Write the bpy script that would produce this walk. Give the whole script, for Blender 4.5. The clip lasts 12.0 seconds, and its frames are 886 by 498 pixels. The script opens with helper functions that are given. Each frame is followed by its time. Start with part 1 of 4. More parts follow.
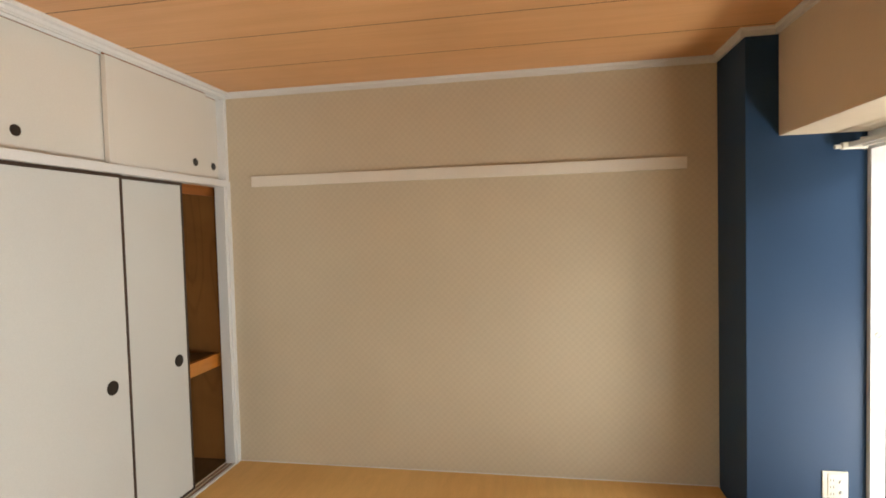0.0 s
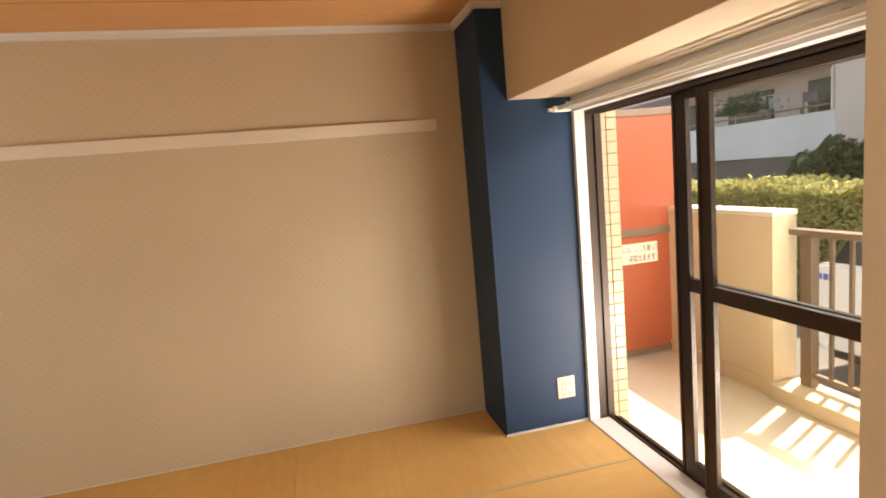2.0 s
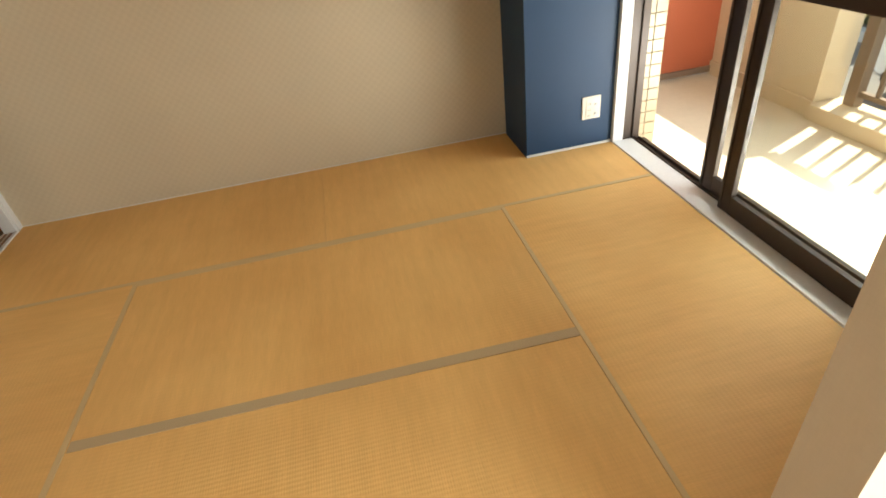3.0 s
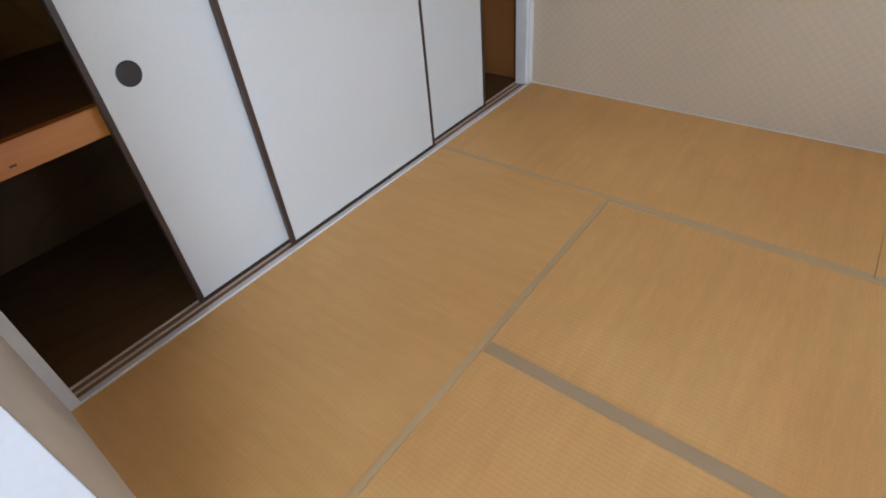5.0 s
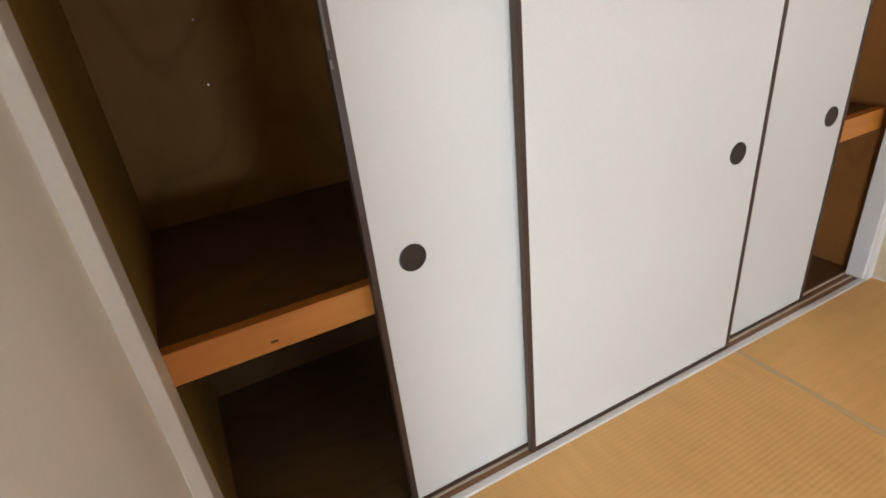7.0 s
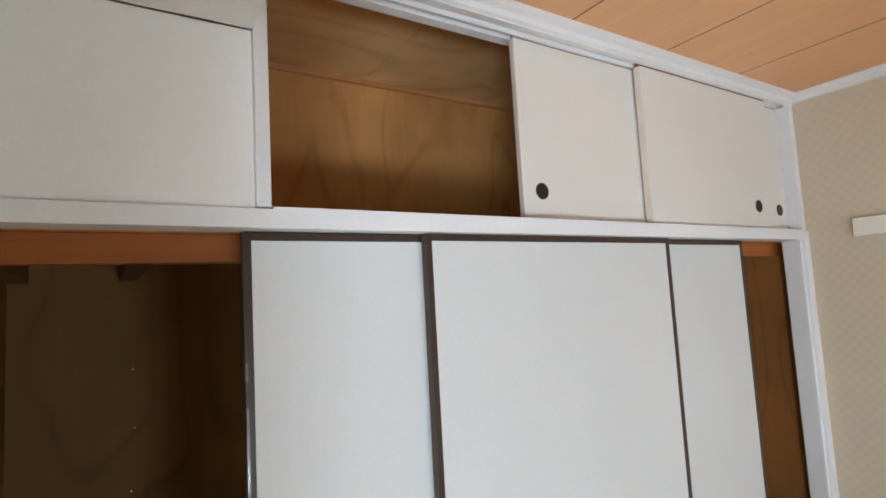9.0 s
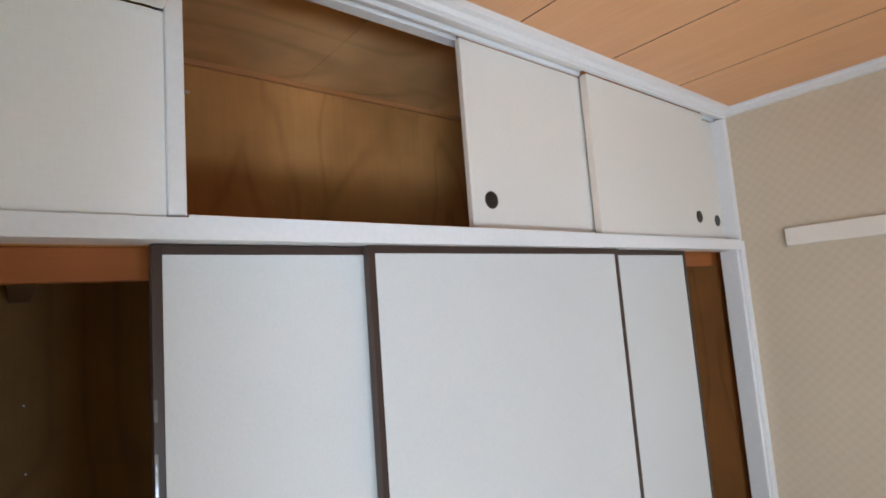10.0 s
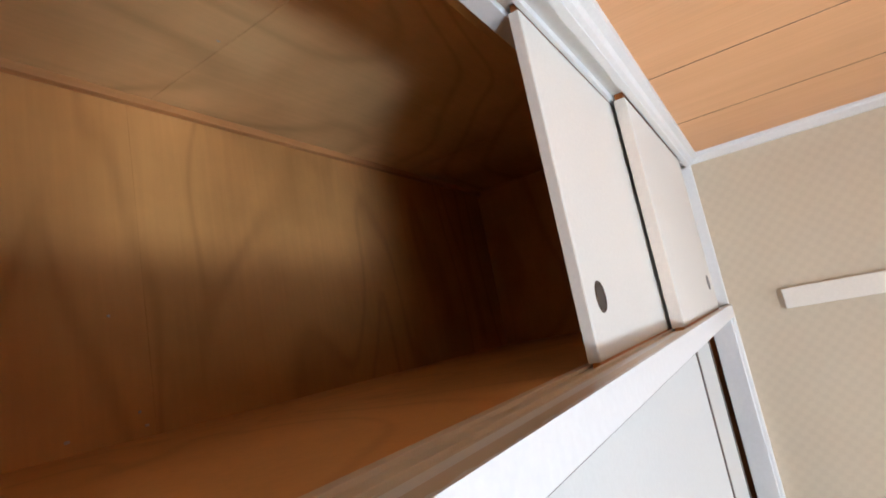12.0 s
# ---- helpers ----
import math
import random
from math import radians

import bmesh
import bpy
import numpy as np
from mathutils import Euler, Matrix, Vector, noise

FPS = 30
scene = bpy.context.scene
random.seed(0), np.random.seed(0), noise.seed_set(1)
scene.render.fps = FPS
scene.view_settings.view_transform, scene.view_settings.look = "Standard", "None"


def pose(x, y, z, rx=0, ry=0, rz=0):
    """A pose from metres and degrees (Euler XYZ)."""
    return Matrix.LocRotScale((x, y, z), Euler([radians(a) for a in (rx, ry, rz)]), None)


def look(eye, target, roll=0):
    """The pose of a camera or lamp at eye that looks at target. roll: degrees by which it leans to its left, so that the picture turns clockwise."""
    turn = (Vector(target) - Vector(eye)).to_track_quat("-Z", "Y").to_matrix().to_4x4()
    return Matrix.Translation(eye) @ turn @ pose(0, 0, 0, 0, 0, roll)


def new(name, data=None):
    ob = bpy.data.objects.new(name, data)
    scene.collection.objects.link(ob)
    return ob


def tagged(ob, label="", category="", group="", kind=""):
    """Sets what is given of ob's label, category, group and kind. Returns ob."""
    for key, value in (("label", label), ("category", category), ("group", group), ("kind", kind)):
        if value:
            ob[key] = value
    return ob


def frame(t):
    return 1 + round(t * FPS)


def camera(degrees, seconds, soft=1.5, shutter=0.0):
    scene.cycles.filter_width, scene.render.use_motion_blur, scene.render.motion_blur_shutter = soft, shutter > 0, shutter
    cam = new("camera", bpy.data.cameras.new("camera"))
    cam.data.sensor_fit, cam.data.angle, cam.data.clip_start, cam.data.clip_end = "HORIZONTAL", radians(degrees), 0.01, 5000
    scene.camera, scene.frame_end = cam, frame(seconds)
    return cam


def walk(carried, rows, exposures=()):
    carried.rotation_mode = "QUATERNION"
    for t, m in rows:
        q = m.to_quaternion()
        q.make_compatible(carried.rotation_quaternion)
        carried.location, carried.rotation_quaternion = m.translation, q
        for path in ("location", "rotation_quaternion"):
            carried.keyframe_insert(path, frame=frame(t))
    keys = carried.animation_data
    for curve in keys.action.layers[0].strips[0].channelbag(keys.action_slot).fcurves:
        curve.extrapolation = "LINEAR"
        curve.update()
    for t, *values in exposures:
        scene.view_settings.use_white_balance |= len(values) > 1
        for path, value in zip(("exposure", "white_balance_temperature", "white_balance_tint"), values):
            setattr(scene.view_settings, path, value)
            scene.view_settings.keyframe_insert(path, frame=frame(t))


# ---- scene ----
cam = camera(79.7, 12.0, soft=1.8)

PATH = [
    (0, (1.919, -0.51, 1.46), (1.569, 1.458, 1.384), -1.5),
    (0.5, (1.955, -0.517, 1.476), (1.765, 1.473, 1.53), -1.1),
    (1, (1.972, -0.538, 1.468), (2.058, 1.457, 1.58), -1.9),
    (1.5, (1.975, -0.501, 1.493), (2.327, 1.467, 1.55), -3.7),
    (2, (1.969, -0.501, 1.48), (2.427, 1.427, 1.213), -5.2),
    (2.5, (1.98, -0.467, 1.424), (2.371, 1.336, 0.651), -6.3),
    (2.7, (1.98, -0.461, 1.395), (2.314, 1.265, 0.442), -6.8),
    (4.3, (1.73, -0.264, 1.203), (1.182, 1.121, -0.131), -9.1),
    (4.5, (1.651, -0.182, 1.249), (0.97, 1.141, -0.087), -7.8),
    (5, (1.46, -0.004, 1.23), (0.447, 1.162, -0.041), -5.9),
    (5.5, (1.219, 0.123, 1.235), (-0.045, 1.073, 0.01), -4.7),
    (6, (1.015, 0.152, 1.217), (-0.352, 0.972, 0.009), -6.0),
    (6.5, (0.964, 0.173, 1.219), (-0.491, 0.875, 0.041), -6.2),
    (7, (0.941, 0.18, 1.319), (-0.675, 0.925, 0.406), -6.7),
    (7.5, (0.931, 0.198, 1.43), (-0.802, 1.042, 0.899), -6.1),
    (7.7, (0.954, 0.209, 1.482), (-0.809, 1.076, 1.11), -5.8),
    (9.3, (0.995, 0.237, 1.623), (-0.658, 1.343, 1.843), -3.7),
    (9.5, (0.986, 0.236, 1.628), (-0.636, 1.387, 1.837), -3.8),
    (10, (0.903, 0.284, 1.625), (-0.639, 1.54, 1.835), -4.3),
    (10.5, (0.687, 0.431, 1.68), (-0.763, 1.793, 1.885), -5.3),
    (11, (0.483, 0.475, 1.752), (-0.87, 1.928, 1.993), -6.8),
    (11.5, (0.244, 0.49, 1.835), (-0.908, 2.098, 2.128), -9.6),
    (12, (0.163, 0.481, 1.865), (-0.85, 2.173, 2.195), -10.9),
]
EXPOSURE = [
    (0.0, 1.23, 7200, 10), (0.5, 1.25, 5350, 0), (1.0, 1.15, 6100, 0), (1.5, 1.26, 8600, 16), (2.0, 1.28, 9100, 22), (2.5, 1.24, 8500, 8), (2.7, 1.22, 8300, 8),
    (4.3, 1.08, 4350, 6), (4.5, 1.08, 4350, 6), (5.0, 1.15, 5650, 12), (5.5, 1.38, 6200, 13), (6.0, 1.55, 6350, 13), (6.5, 1.60, 6500, 14), (7.0, 1.52, 6450, 13), (7.5, 1.45, 6350, 12),
    (9.3, 1.40, 5700, 8), (10.5, 1.36, 5600, 9), (11.0, 1.44, 5750, 9), (11.5, 1.58, 5750, 8), (12.0, 1.95, 5650, 10),
]
walk(cam, [(t, look(eye, target, roll)) for t, eye, target, roll in PATH], EXPOSURE)

# ---- light ----
SUN_AZIMUTH, SUN_HEIGHT = radians(66.0), radians(55.5)
world = bpy.data.worlds.new("sky")
scene.world = world
world.use_nodes = True
sky = world.node_tree.nodes.new("ShaderNodeTexSky")
sky.sky_type, sky.sun_disc = "NISHITA", False
sky.sun_elevation, sky.sun_rotation = SUN_HEIGHT, SUN_AZIMUTH
world.node_tree.links.new(sky.outputs[0], world.node_tree.nodes["Background"].inputs[0])
world.node_tree.nodes["Background"].inputs[1].default_value = 0.15

sun = new("sun", bpy.data.lights.new("sun", "SUN"))
sun.data.energy, sun.data.angle, sun.data.color = 5.0, radians(0.6), (1.0, 0.96, 0.92)
sun.matrix_world = look((20 * math.sin(SUN_AZIMUTH), 20 * math.cos(SUN_AZIMUTH), 20 * math.tan(SUN_HEIGHT)), (0, 0, 0))

# unseen lamp added between balcony wall and upper slab, for daylight into the room
daylight = new("daylight", bpy.data.lights.new("daylight", "AREA"))
daylight.data.shape, daylight.data.size, daylight.data.size_y = "RECTANGLE", 3.2, 0.4
daylight.data.energy, daylight.data.color = 29.0, (0.82, 0.93, 1.0)
daylight.matrix_world = look((5.20, 1.4, 2.42), (2.2, 1.4, 0.9))

# lamps in the adjoining room's two window openings, plus unseen fill for balcony-floor bounce
for name, wide, tall, watts, eye, target in (("balcony_fill", 0.9, 0.9, 52.0, (4.10, -2.10, 0.02), (1.0, 0.0, 2.20)),
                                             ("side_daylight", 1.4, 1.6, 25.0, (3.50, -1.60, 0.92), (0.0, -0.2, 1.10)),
                                             # unseen lamp added outside the window, hidden by the jamb, to lift room
                                             # light
                                             ("window_fill", 1.5, 0.5, 36.0, (4.30, 0.62, 0.06), (2.2, 1.0, 1.80)),
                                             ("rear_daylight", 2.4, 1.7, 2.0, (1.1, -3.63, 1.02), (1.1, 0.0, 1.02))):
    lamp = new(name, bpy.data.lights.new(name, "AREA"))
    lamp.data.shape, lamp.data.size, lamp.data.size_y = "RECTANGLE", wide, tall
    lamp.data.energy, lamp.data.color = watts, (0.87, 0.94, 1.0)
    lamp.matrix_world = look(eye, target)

# ---- materials ----
def nodes_of(name, rough, metal=0.0):
    m = bpy.data.materials.new(name)
    m.use_nodes = True
    n, l = m.node_tree.nodes, m.node_tree.links
    b = n["Principled BSDF"]
    b.inputs["Roughness"].default_value, b.inputs["Metallic"].default_value = rough, metal
    return m, n, l, b


def coords(n, l, scale):
    co, mp = n.new("ShaderNodeTexCoord"), n.new("ShaderNodeMapping")
    mp.inputs["Scale"].default_value = scale
    l.new(co.outputs["Object"], mp.inputs["Vector"])
    return mp.outputs[0]


def noisy(n, l, vec, scale, detail=4.0, rough=0.55, bend=0.0):
    t = n.new("ShaderNodeTexNoise")
    t.inputs["Scale"].default_value, t.inputs["Detail"].default_value = scale, detail
    t.inputs["Roughness"].default_value, t.inputs["Distortion"].default_value = rough, bend
    l.new(vec, t.inputs["Vector"])
    return t.outputs["Fac"]


def ramp(n, l, fac, *stops):
    r = n.new("ShaderNodeValToRGB")
    while len(r.color_ramp.elements) < len(stops):
        r.color_ramp.elements.new(0.5)
    for e, (p, c) in zip(r.color_ramp.elements, stops):
        e.position, e.color = p, (*c, 1)
    l.new(fac, r.inputs[0])
    return r.outputs[0]


def blend(n, l, kind, fac, a, b):
    x = n.new("ShaderNodeMix")
    x.data_type, x.blend_type = "RGBA", kind
    for sock, v in ((x.inputs[0], fac), (x.inputs[6], a), (x.inputs[7], b)):
        if isinstance(v, (int, float)):
            sock.default_value = v
        elif isinstance(v, tuple):
            sock.default_value = (*v, 1)
        else:
            l.new(v, sock)
    return x.outputs[2]


def calc(n, l, op, a, b=0.0):
    x = n.new("ShaderNodeMath")
    x.operation = op
    for sock, v in zip(x.inputs, (a, b)):
        if isinstance(v, (int, float)):
            sock.default_value = v
        else:
            l.new(v, sock)
    return x.outputs[0]


def bumped(n, l, b, height, strength, distance):
    x = n.new("ShaderNodeBump")
    x.inputs["Strength"].default_value, x.inputs["Distance"].default_value = strength, distance
    l.new(height, x.inputs["Height"])
    l.new(x.outputs[0], b.inputs["Normal"])


def shade(c, k):
    return tuple(min(1.0, v * k) for v in c)


def painted(name, color, rough=0.5, vary=0.06, grain=60.0, bump=0.15, metal=0.0, stain=1.3):
    """Paint, paper or plaster: faint stains at arm's length, fine grain close by."""
    m, n, l, b = nodes_of(name, rough, metal)
    v = coords(n, l, (1, 1, 1))
    big, fine = noisy(n, l, v, stain, 5), noisy(n, l, v, grain, 3)
    c = ramp(n, l, big, (0.3, shade(color, 1 - vary)), (0.7, shade(color, 1 + vary)))
    c = blend(n, l, "MULTIPLY", 0.35, c, ramp(n, l, fine, (0.3, (0.86, 0.86, 0.86)), (0.7, (1, 1, 1))))
    l.new(c, b.inputs["Base Color"])
    l.new(ramp(n, l, big, (0.3, shade((1, 1, 1), rough * 0.88)), (0.7, shade((1, 1, 1), min(1, rough * 1.12)))), b.inputs["Roughness"])
    bumped(n, l, b, fine, bump, 0.002)
    return m


def wooden(name, light, dark, along, rough=0.45, grain=1.0, contrast=1.0, bump=0.12):
    """Wood with its grain along the axis 0, 1 or 2."""
    m, n, l, b = nodes_of(name, rough)
    long = [9.0 * grain] * 3
    long[along] = 0.55 * grain
    v = coords(n, l, tuple(long))
    rings = noisy(n, l, v, 1.6, 5, 0.5, 1.1)
    fibre = [130.0] * 3
    fibre[along] = 3.0
    streak = noisy(n, l, coords(n, l, tuple(fibre)), 1.0, 3)
    spread = 0.16 / contrast
    c = ramp(n, l, rings, (0.5 - spread, dark), (0.5, tuple((p + q) / 2 for p, q in zip(light, dark))), (0.5 + spread, light))
    c = blend(n, l, "MULTIPLY", 0.28, c, ramp(n, l, streak, (0.3, (0.72, 0.7, 0.68)), (0.7, (1, 1, 1))))
    blotch = noisy(n, l, coords(n, l, (1, 1, 1)), 2.2, 3)
    c = blend(n, l, "MULTIPLY", 0.4, c, ramp(n, l, blotch, (0.3, (0.78, 0.76, 0.74)), (0.7, (1, 1, 1))))
    l.new(c, b.inputs["Base Color"])
    bumped(n, l, b, streak, bump, 0.001)
    return m


def plywood(name, color, along, rough=0.42):
    """Rotary-cut plywood: a soft sheen of colour with wandering growth lines along the axis 1 or 2."""
    m, n, l, b = nodes_of(name, rough)
    wide = [1.5, 1.5, 1.5]
    wide[along] = 0.55
    field = noisy(n, l, coords(n, l, tuple(wide)), 1.0, 2, 0.4, 0.5)
    waves = calc(n, l, "MULTIPLY_ADD", calc(n, l, "SINE", calc(n, l, "MULTIPLY", field, 84.0)), 0.5)
    waves.node.inputs[2].default_value = 0.5
    lines = calc(n, l, "POWER", waves, 9.0)
    fibre = [90.0] * 3
    fibre[along] = 4.0
    streak = noisy(n, l, coords(n, l, tuple(fibre)), 1.0, 3)
    big = noisy(n, l, coords(n, l, (1, 1, 1)), 2.4, 5)
    c = ramp(n, l, big, (0.3, shade(color, 0.80)), (0.7, shade(color, 1.16)))
    c = blend(n, l, "MULTIPLY", 0.22, c, ramp(n, l, streak, (0.3, (0.74, 0.70, 0.66)), (0.7, (1, 1, 1))))
    c = blend(n, l, "MULTIPLY", 0.27, c, ramp(n, l, lines, (0.0, (1, 1, 1)), (1.0, (0.48, 0.40, 0.34))))
    b.inputs["Specular IOR Level"].default_value = 0.2
    l.new(c, b.inputs["Base Color"])
    bumped(n, l, b, streak, 0.05, 0.001)
    return m


def wallpaper(name, color, pattern, relief=0.13):
    """Beige vinyl paper with a woven relief; pattern: how strongly its small lattice shows."""
    m, n, l, b = nodes_of(name, 0.5)
    co, sep = n.new("ShaderNodeTexCoord"), n.new("ShaderNodeSeparateXYZ")
    l.new(co.outputs["Object"], sep.inputs[0])
    x, z = calc(n, l, "ADD", sep.outputs[0], sep.outputs[1]), sep.outputs[2]
    k = 2 * math.pi / 0.042
    p = calc(n, l, "SINE", calc(n, l, "MULTIPLY", x, k))
    q = calc(n, l, "SINE", calc(n, l, "MULTIPLY", z, k))
    lattice = calc(n, l, "MULTIPLY_ADD", calc(n, l, "MULTIPLY", p, q), 0.5)
    lattice.node.inputs[2].default_value = 0.5
    weave = noisy(n, l, coords(n, l, (260, 260, 40)), 1.0, 2)
    weave2 = noisy(n, l, coords(n, l, (40, 40, 260)), 1.0, 2)
    both = calc(n, l, "ADD", weave, weave2)
    big = noisy(n, l, coords(n, l, (1, 1, 1)), 1.1, 4)
    c = ramp(n, l, big, (0.3, shade(color, 0.95)), (0.7, shade(color, 1.05)))
    c = blend(n, l, "MULTIPLY", 0.3, c, ramp(n, l, calc(n, l, "MULTIPLY", both, 0.5), (0.35, (0.88, 0.87, 0.86)), (0.65, (1, 1, 1))))
    c = blend(n, l, "MULTIPLY", pattern, c, ramp(n, l, lattice, (0.25, (0.72, 0.70, 0.68)), (0.75, (1, 1, 1))))
    l.new(c, b.inputs["Base Color"])
    if pattern:
        l.new(ramp(n, l, lattice, (0.3, (0.62, 0.62, 0.62)), (0.7, (0.30, 0.30, 0.30))), b.inputs["Roughness"])
    bumped(n, l, b, both, relief, 0.001)
    return m


def rush(name, along):
    """Sun-bleached woven rush; the ribs run along the axis 0 or 1, the mat's length."""
    m, n, l, b = nodes_of(name, 0.6)
    co, sep = n.new("ShaderNodeTexCoord"), n.new("ShaderNodeSeparateXYZ")
    l.new(co.outputs["Object"], sep.inputs[0])
    u, v = (sep.outputs[0], sep.outputs[1]) if along == 0 else (sep.outputs[1], sep.outputs[0])
    ribs = calc(n, l, "SINE", calc(n, l, "MULTIPLY", v, 2 * math.pi / 0.0155))
    strands = calc(n, l, "SINE", calc(n, l, "MULTIPLY", u, 2 * math.pi / 0.0075))
    stalk = [14.0, 14.0, 14.0]
    stalk[along] = 420.0
    straw = noisy(n, l, coords(n, l, tuple(stalk)), 1.0, 3)
    band = [2.2, 2.2, 2.2]
    band[along] = 26.0
    bands = noisy(n, l, coords(n, l, tuple(band)), 1.0, 4)
    big = noisy(n, l, coords(n, l, (1, 1, 1)), 1.6, 5)
    c = ramp(n, l, big, (0.3, (0.78, 0.450, 0.154)), (0.7, (0.89, 0.555, 0.209)))
    c = blend(n, l, "MULTIPLY", 0.28, c, ramp(n, l, bands, (0.32, (0.74, 0.70, 0.64)), (0.68, (1, 1, 1))))
    c = blend(n, l, "MULTIPLY", 0.34, c, ramp(n, l, straw, (0.3, (0.7, 0.66, 0.6)), (0.7, (1, 1, 1))))
    c = blend(n, l, "MULTIPLY", 0.10, c, ramp(n, l, calc(n, l, "MULTIPLY_ADD", ribs, 0.5), (-0.0, (0.75, 0.72, 0.66)), (0.5, (1, 1, 1))))
    l.new(c, b.inputs["Base Color"])
    tall = calc(n, l, "ADD", calc(n, l, "MULTIPLY", ribs, 0.6), calc(n, l, "ADD", calc(n, l, "MULTIPLY", strands, 0.3), straw))
    bumped(n, l, b, tall, 0.22, 0.0010)
    return m


def glassy(name):
    m, n, l, b = nodes_of(name, 0.02)
    clear, gloss, mix, fres = (n.new("ShaderNodeBsdfTransparent"), n.new("ShaderNodeBsdfGlossy"), n.new("ShaderNodeMixShader"), n.new("ShaderNodeLayerWeight"))
    clear.inputs[0].default_value = (0.95, 0.97, 0.96, 1)
    gloss.inputs["Roughness"].default_value = 0.015
    fres.inputs[0].default_value = 0.5
    sheen = calc(n, l, "MULTIPLY_ADD", calc(n, l, "POWER", fres.outputs["Facing"], 4.0), 0.35)
    sheen.node.inputs[2].default_value = 0.03
    l.new(sheen, mix.inputs[0]), l.new(clear.outputs[0], mix.inputs[1]), l.new(gloss.outputs[0], mix.inputs[2])
    l.new(mix.outputs[0], n["Material Output"].inputs[0])
    return m


def leafy(name, dark, light):
    m, n, l, b = nodes_of(name, 0.55)
    g = n.new("ShaderNodeNewGeometry")
    c = ramp(n, l, g.outputs["Random Per Island"], (0.0, dark), (0.55, tuple((p + q) / 2 for p, q in zip(dark, light))), (1.0, light))
    l.new(c, b.inputs["Base Color"])
    thin, mix = n.new("ShaderNodeBsdfTranslucent"), n.new("ShaderNodeMixShader")
    mix.inputs[0].default_value = 0.45
    l.new(c, thin.inputs["Color"])
    l.new(b.outputs[0], mix.inputs[1]), l.new(thin.outputs[0], mix.inputs[2])
    l.new(mix.outputs[0], n["Material Output"].inputs[0])
    return m


M_PAPER = wallpaper("lattice_wallpaper", (0.62, 0.527, 0.388), 0.13)
M_WALL = wallpaper("plain_wallpaper", (0.70, 0.59, 0.45), 0.0)
M_WHITEWALL = wallpaper("white_wallpaper", (0.83, 0.82, 0.775), 0.0, 0.03)
M_NAVY = painted("navy_wallpaper", (0.012, 0.046, 0.106), 0.55, 0.08, 220, 0.35)
M_NAVY.node_tree.nodes["Principled BSDF"].inputs["Specular IOR Level"].default_value = 0.35
M_TRIM = painted("white_trim_paint", (0.745, 0.75, 0.74), 0.42, 0.03, 90, 0.06)
M_GLOSSWHITE = painted("glossy_white_paint", (0.80, 0.82, 0.84), 0.16, 0.03, 90, 0.04)
M_SILL = painted("beige_sill_paint", (0.64, 0.54, 0.42), 0.4, 0.08, 60, 0.1)
M_DOOR = painted("fusuma_paper", (0.615, 0.62, 0.595), 0.6, 0.03, 180, 0.08)
M_UDOOR = painted("cream_laminate", (0.70, 0.672, 0.61), 0.5, 0.03, 150, 0.1)
M_UEDGE = painted("cream_edge_band", (0.70, 0.62, 0.53), 0.5, 0.04, 150, 0.1)
M_LACQUER = painted("brown_lacquer", (0.055, 0.033, 0.023), 0.4, 0.15, 60, 0.06)
M_LACQUER.node_tree.nodes["Principled BSDF"].inputs["Specular IOR Level"].default_value = 0.3
M_PULL = painted("dark_pull", (0.018, 0.014, 0.012), 0.35, 0.2, 90, 0.05)
M_RIM = painted("pull_rim", (0.10, 0.07, 0.05), 0.3, 0.1, 90, 0.05, 0.8)
M_CEIL = wooden("printed_cedar_board", (0.80, 0.45, 0.22), (0.725, 0.385, 0.175), 0, 0.5, 0.8, 0.6, 0.05)
M_PLY = plywood("lauan_plywood", (0.66, 0.335, 0.110), 2)
M_PLYTOP = plywood("lauan_plywood_lid", (0.80, 0.52, 0.235), 1, 0.5)
M_PLYDARK = plywood("dark_plywood", (0.14, 0.083, 0.036), 1, 0.42)
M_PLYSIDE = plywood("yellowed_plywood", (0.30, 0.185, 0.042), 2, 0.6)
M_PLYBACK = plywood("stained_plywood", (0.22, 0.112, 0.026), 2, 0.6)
M_PLYBROWN = plywood("brown_plywood", (0.27, 0.115, 0.034), 2, 0.45)
M_PINE = wooden("orange_pine", (0.65, 0.26, 0.046), (0.53, 0.19, 0.031), 1, 0.42, 1.0, 0.8, 0.08)
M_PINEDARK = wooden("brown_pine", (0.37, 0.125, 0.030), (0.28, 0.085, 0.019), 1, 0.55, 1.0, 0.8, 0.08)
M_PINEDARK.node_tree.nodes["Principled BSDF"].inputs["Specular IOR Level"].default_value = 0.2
M_LAUAN = wooden("bare_lauan_strip", (0.70, 0.36, 0.14), (0.56, 0.26, 0.085), 1, 0.5, 1.0, 0.8, 0.08)
M_TAPE = painted("worn_clear_tape", (0.15, 0.135, 0.115), 0.12, 0.25, 40, 0.25, 0.0, 14.0)
# white trim paint darkened in colour to offset strong lamp light on the jamb
M_JAMB = painted("toned_down_white_paint", (0.50, 0.51, 0.52), 0.45, 0.04, 90, 0.08)
M_TRACK = wooden("track_wood", (0.36, 0.20, 0.11), (0.26, 0.135, 0.07), 1, 0.45, 1.5, 0.8, 0.08)
M_RAILWOOD = painted("cream_rail_paint", (0.80, 0.75, 0.66), 0.5, 0.04, 120, 0.1)
M_RUSH_X, M_RUSH_Y = rush("tatami_rush_x", 0), rush("tatami_rush_y", 1)
M_HERIGREY = painted("grey_border_cloth", (0.50, 0.37, 0.215), 0.8, 0.10, 400, 0.5)
M_HERI = painted("mat_border_cloth", (0.64, 0.46, 0.235), 0.8, 0.10, 400, 0.5)
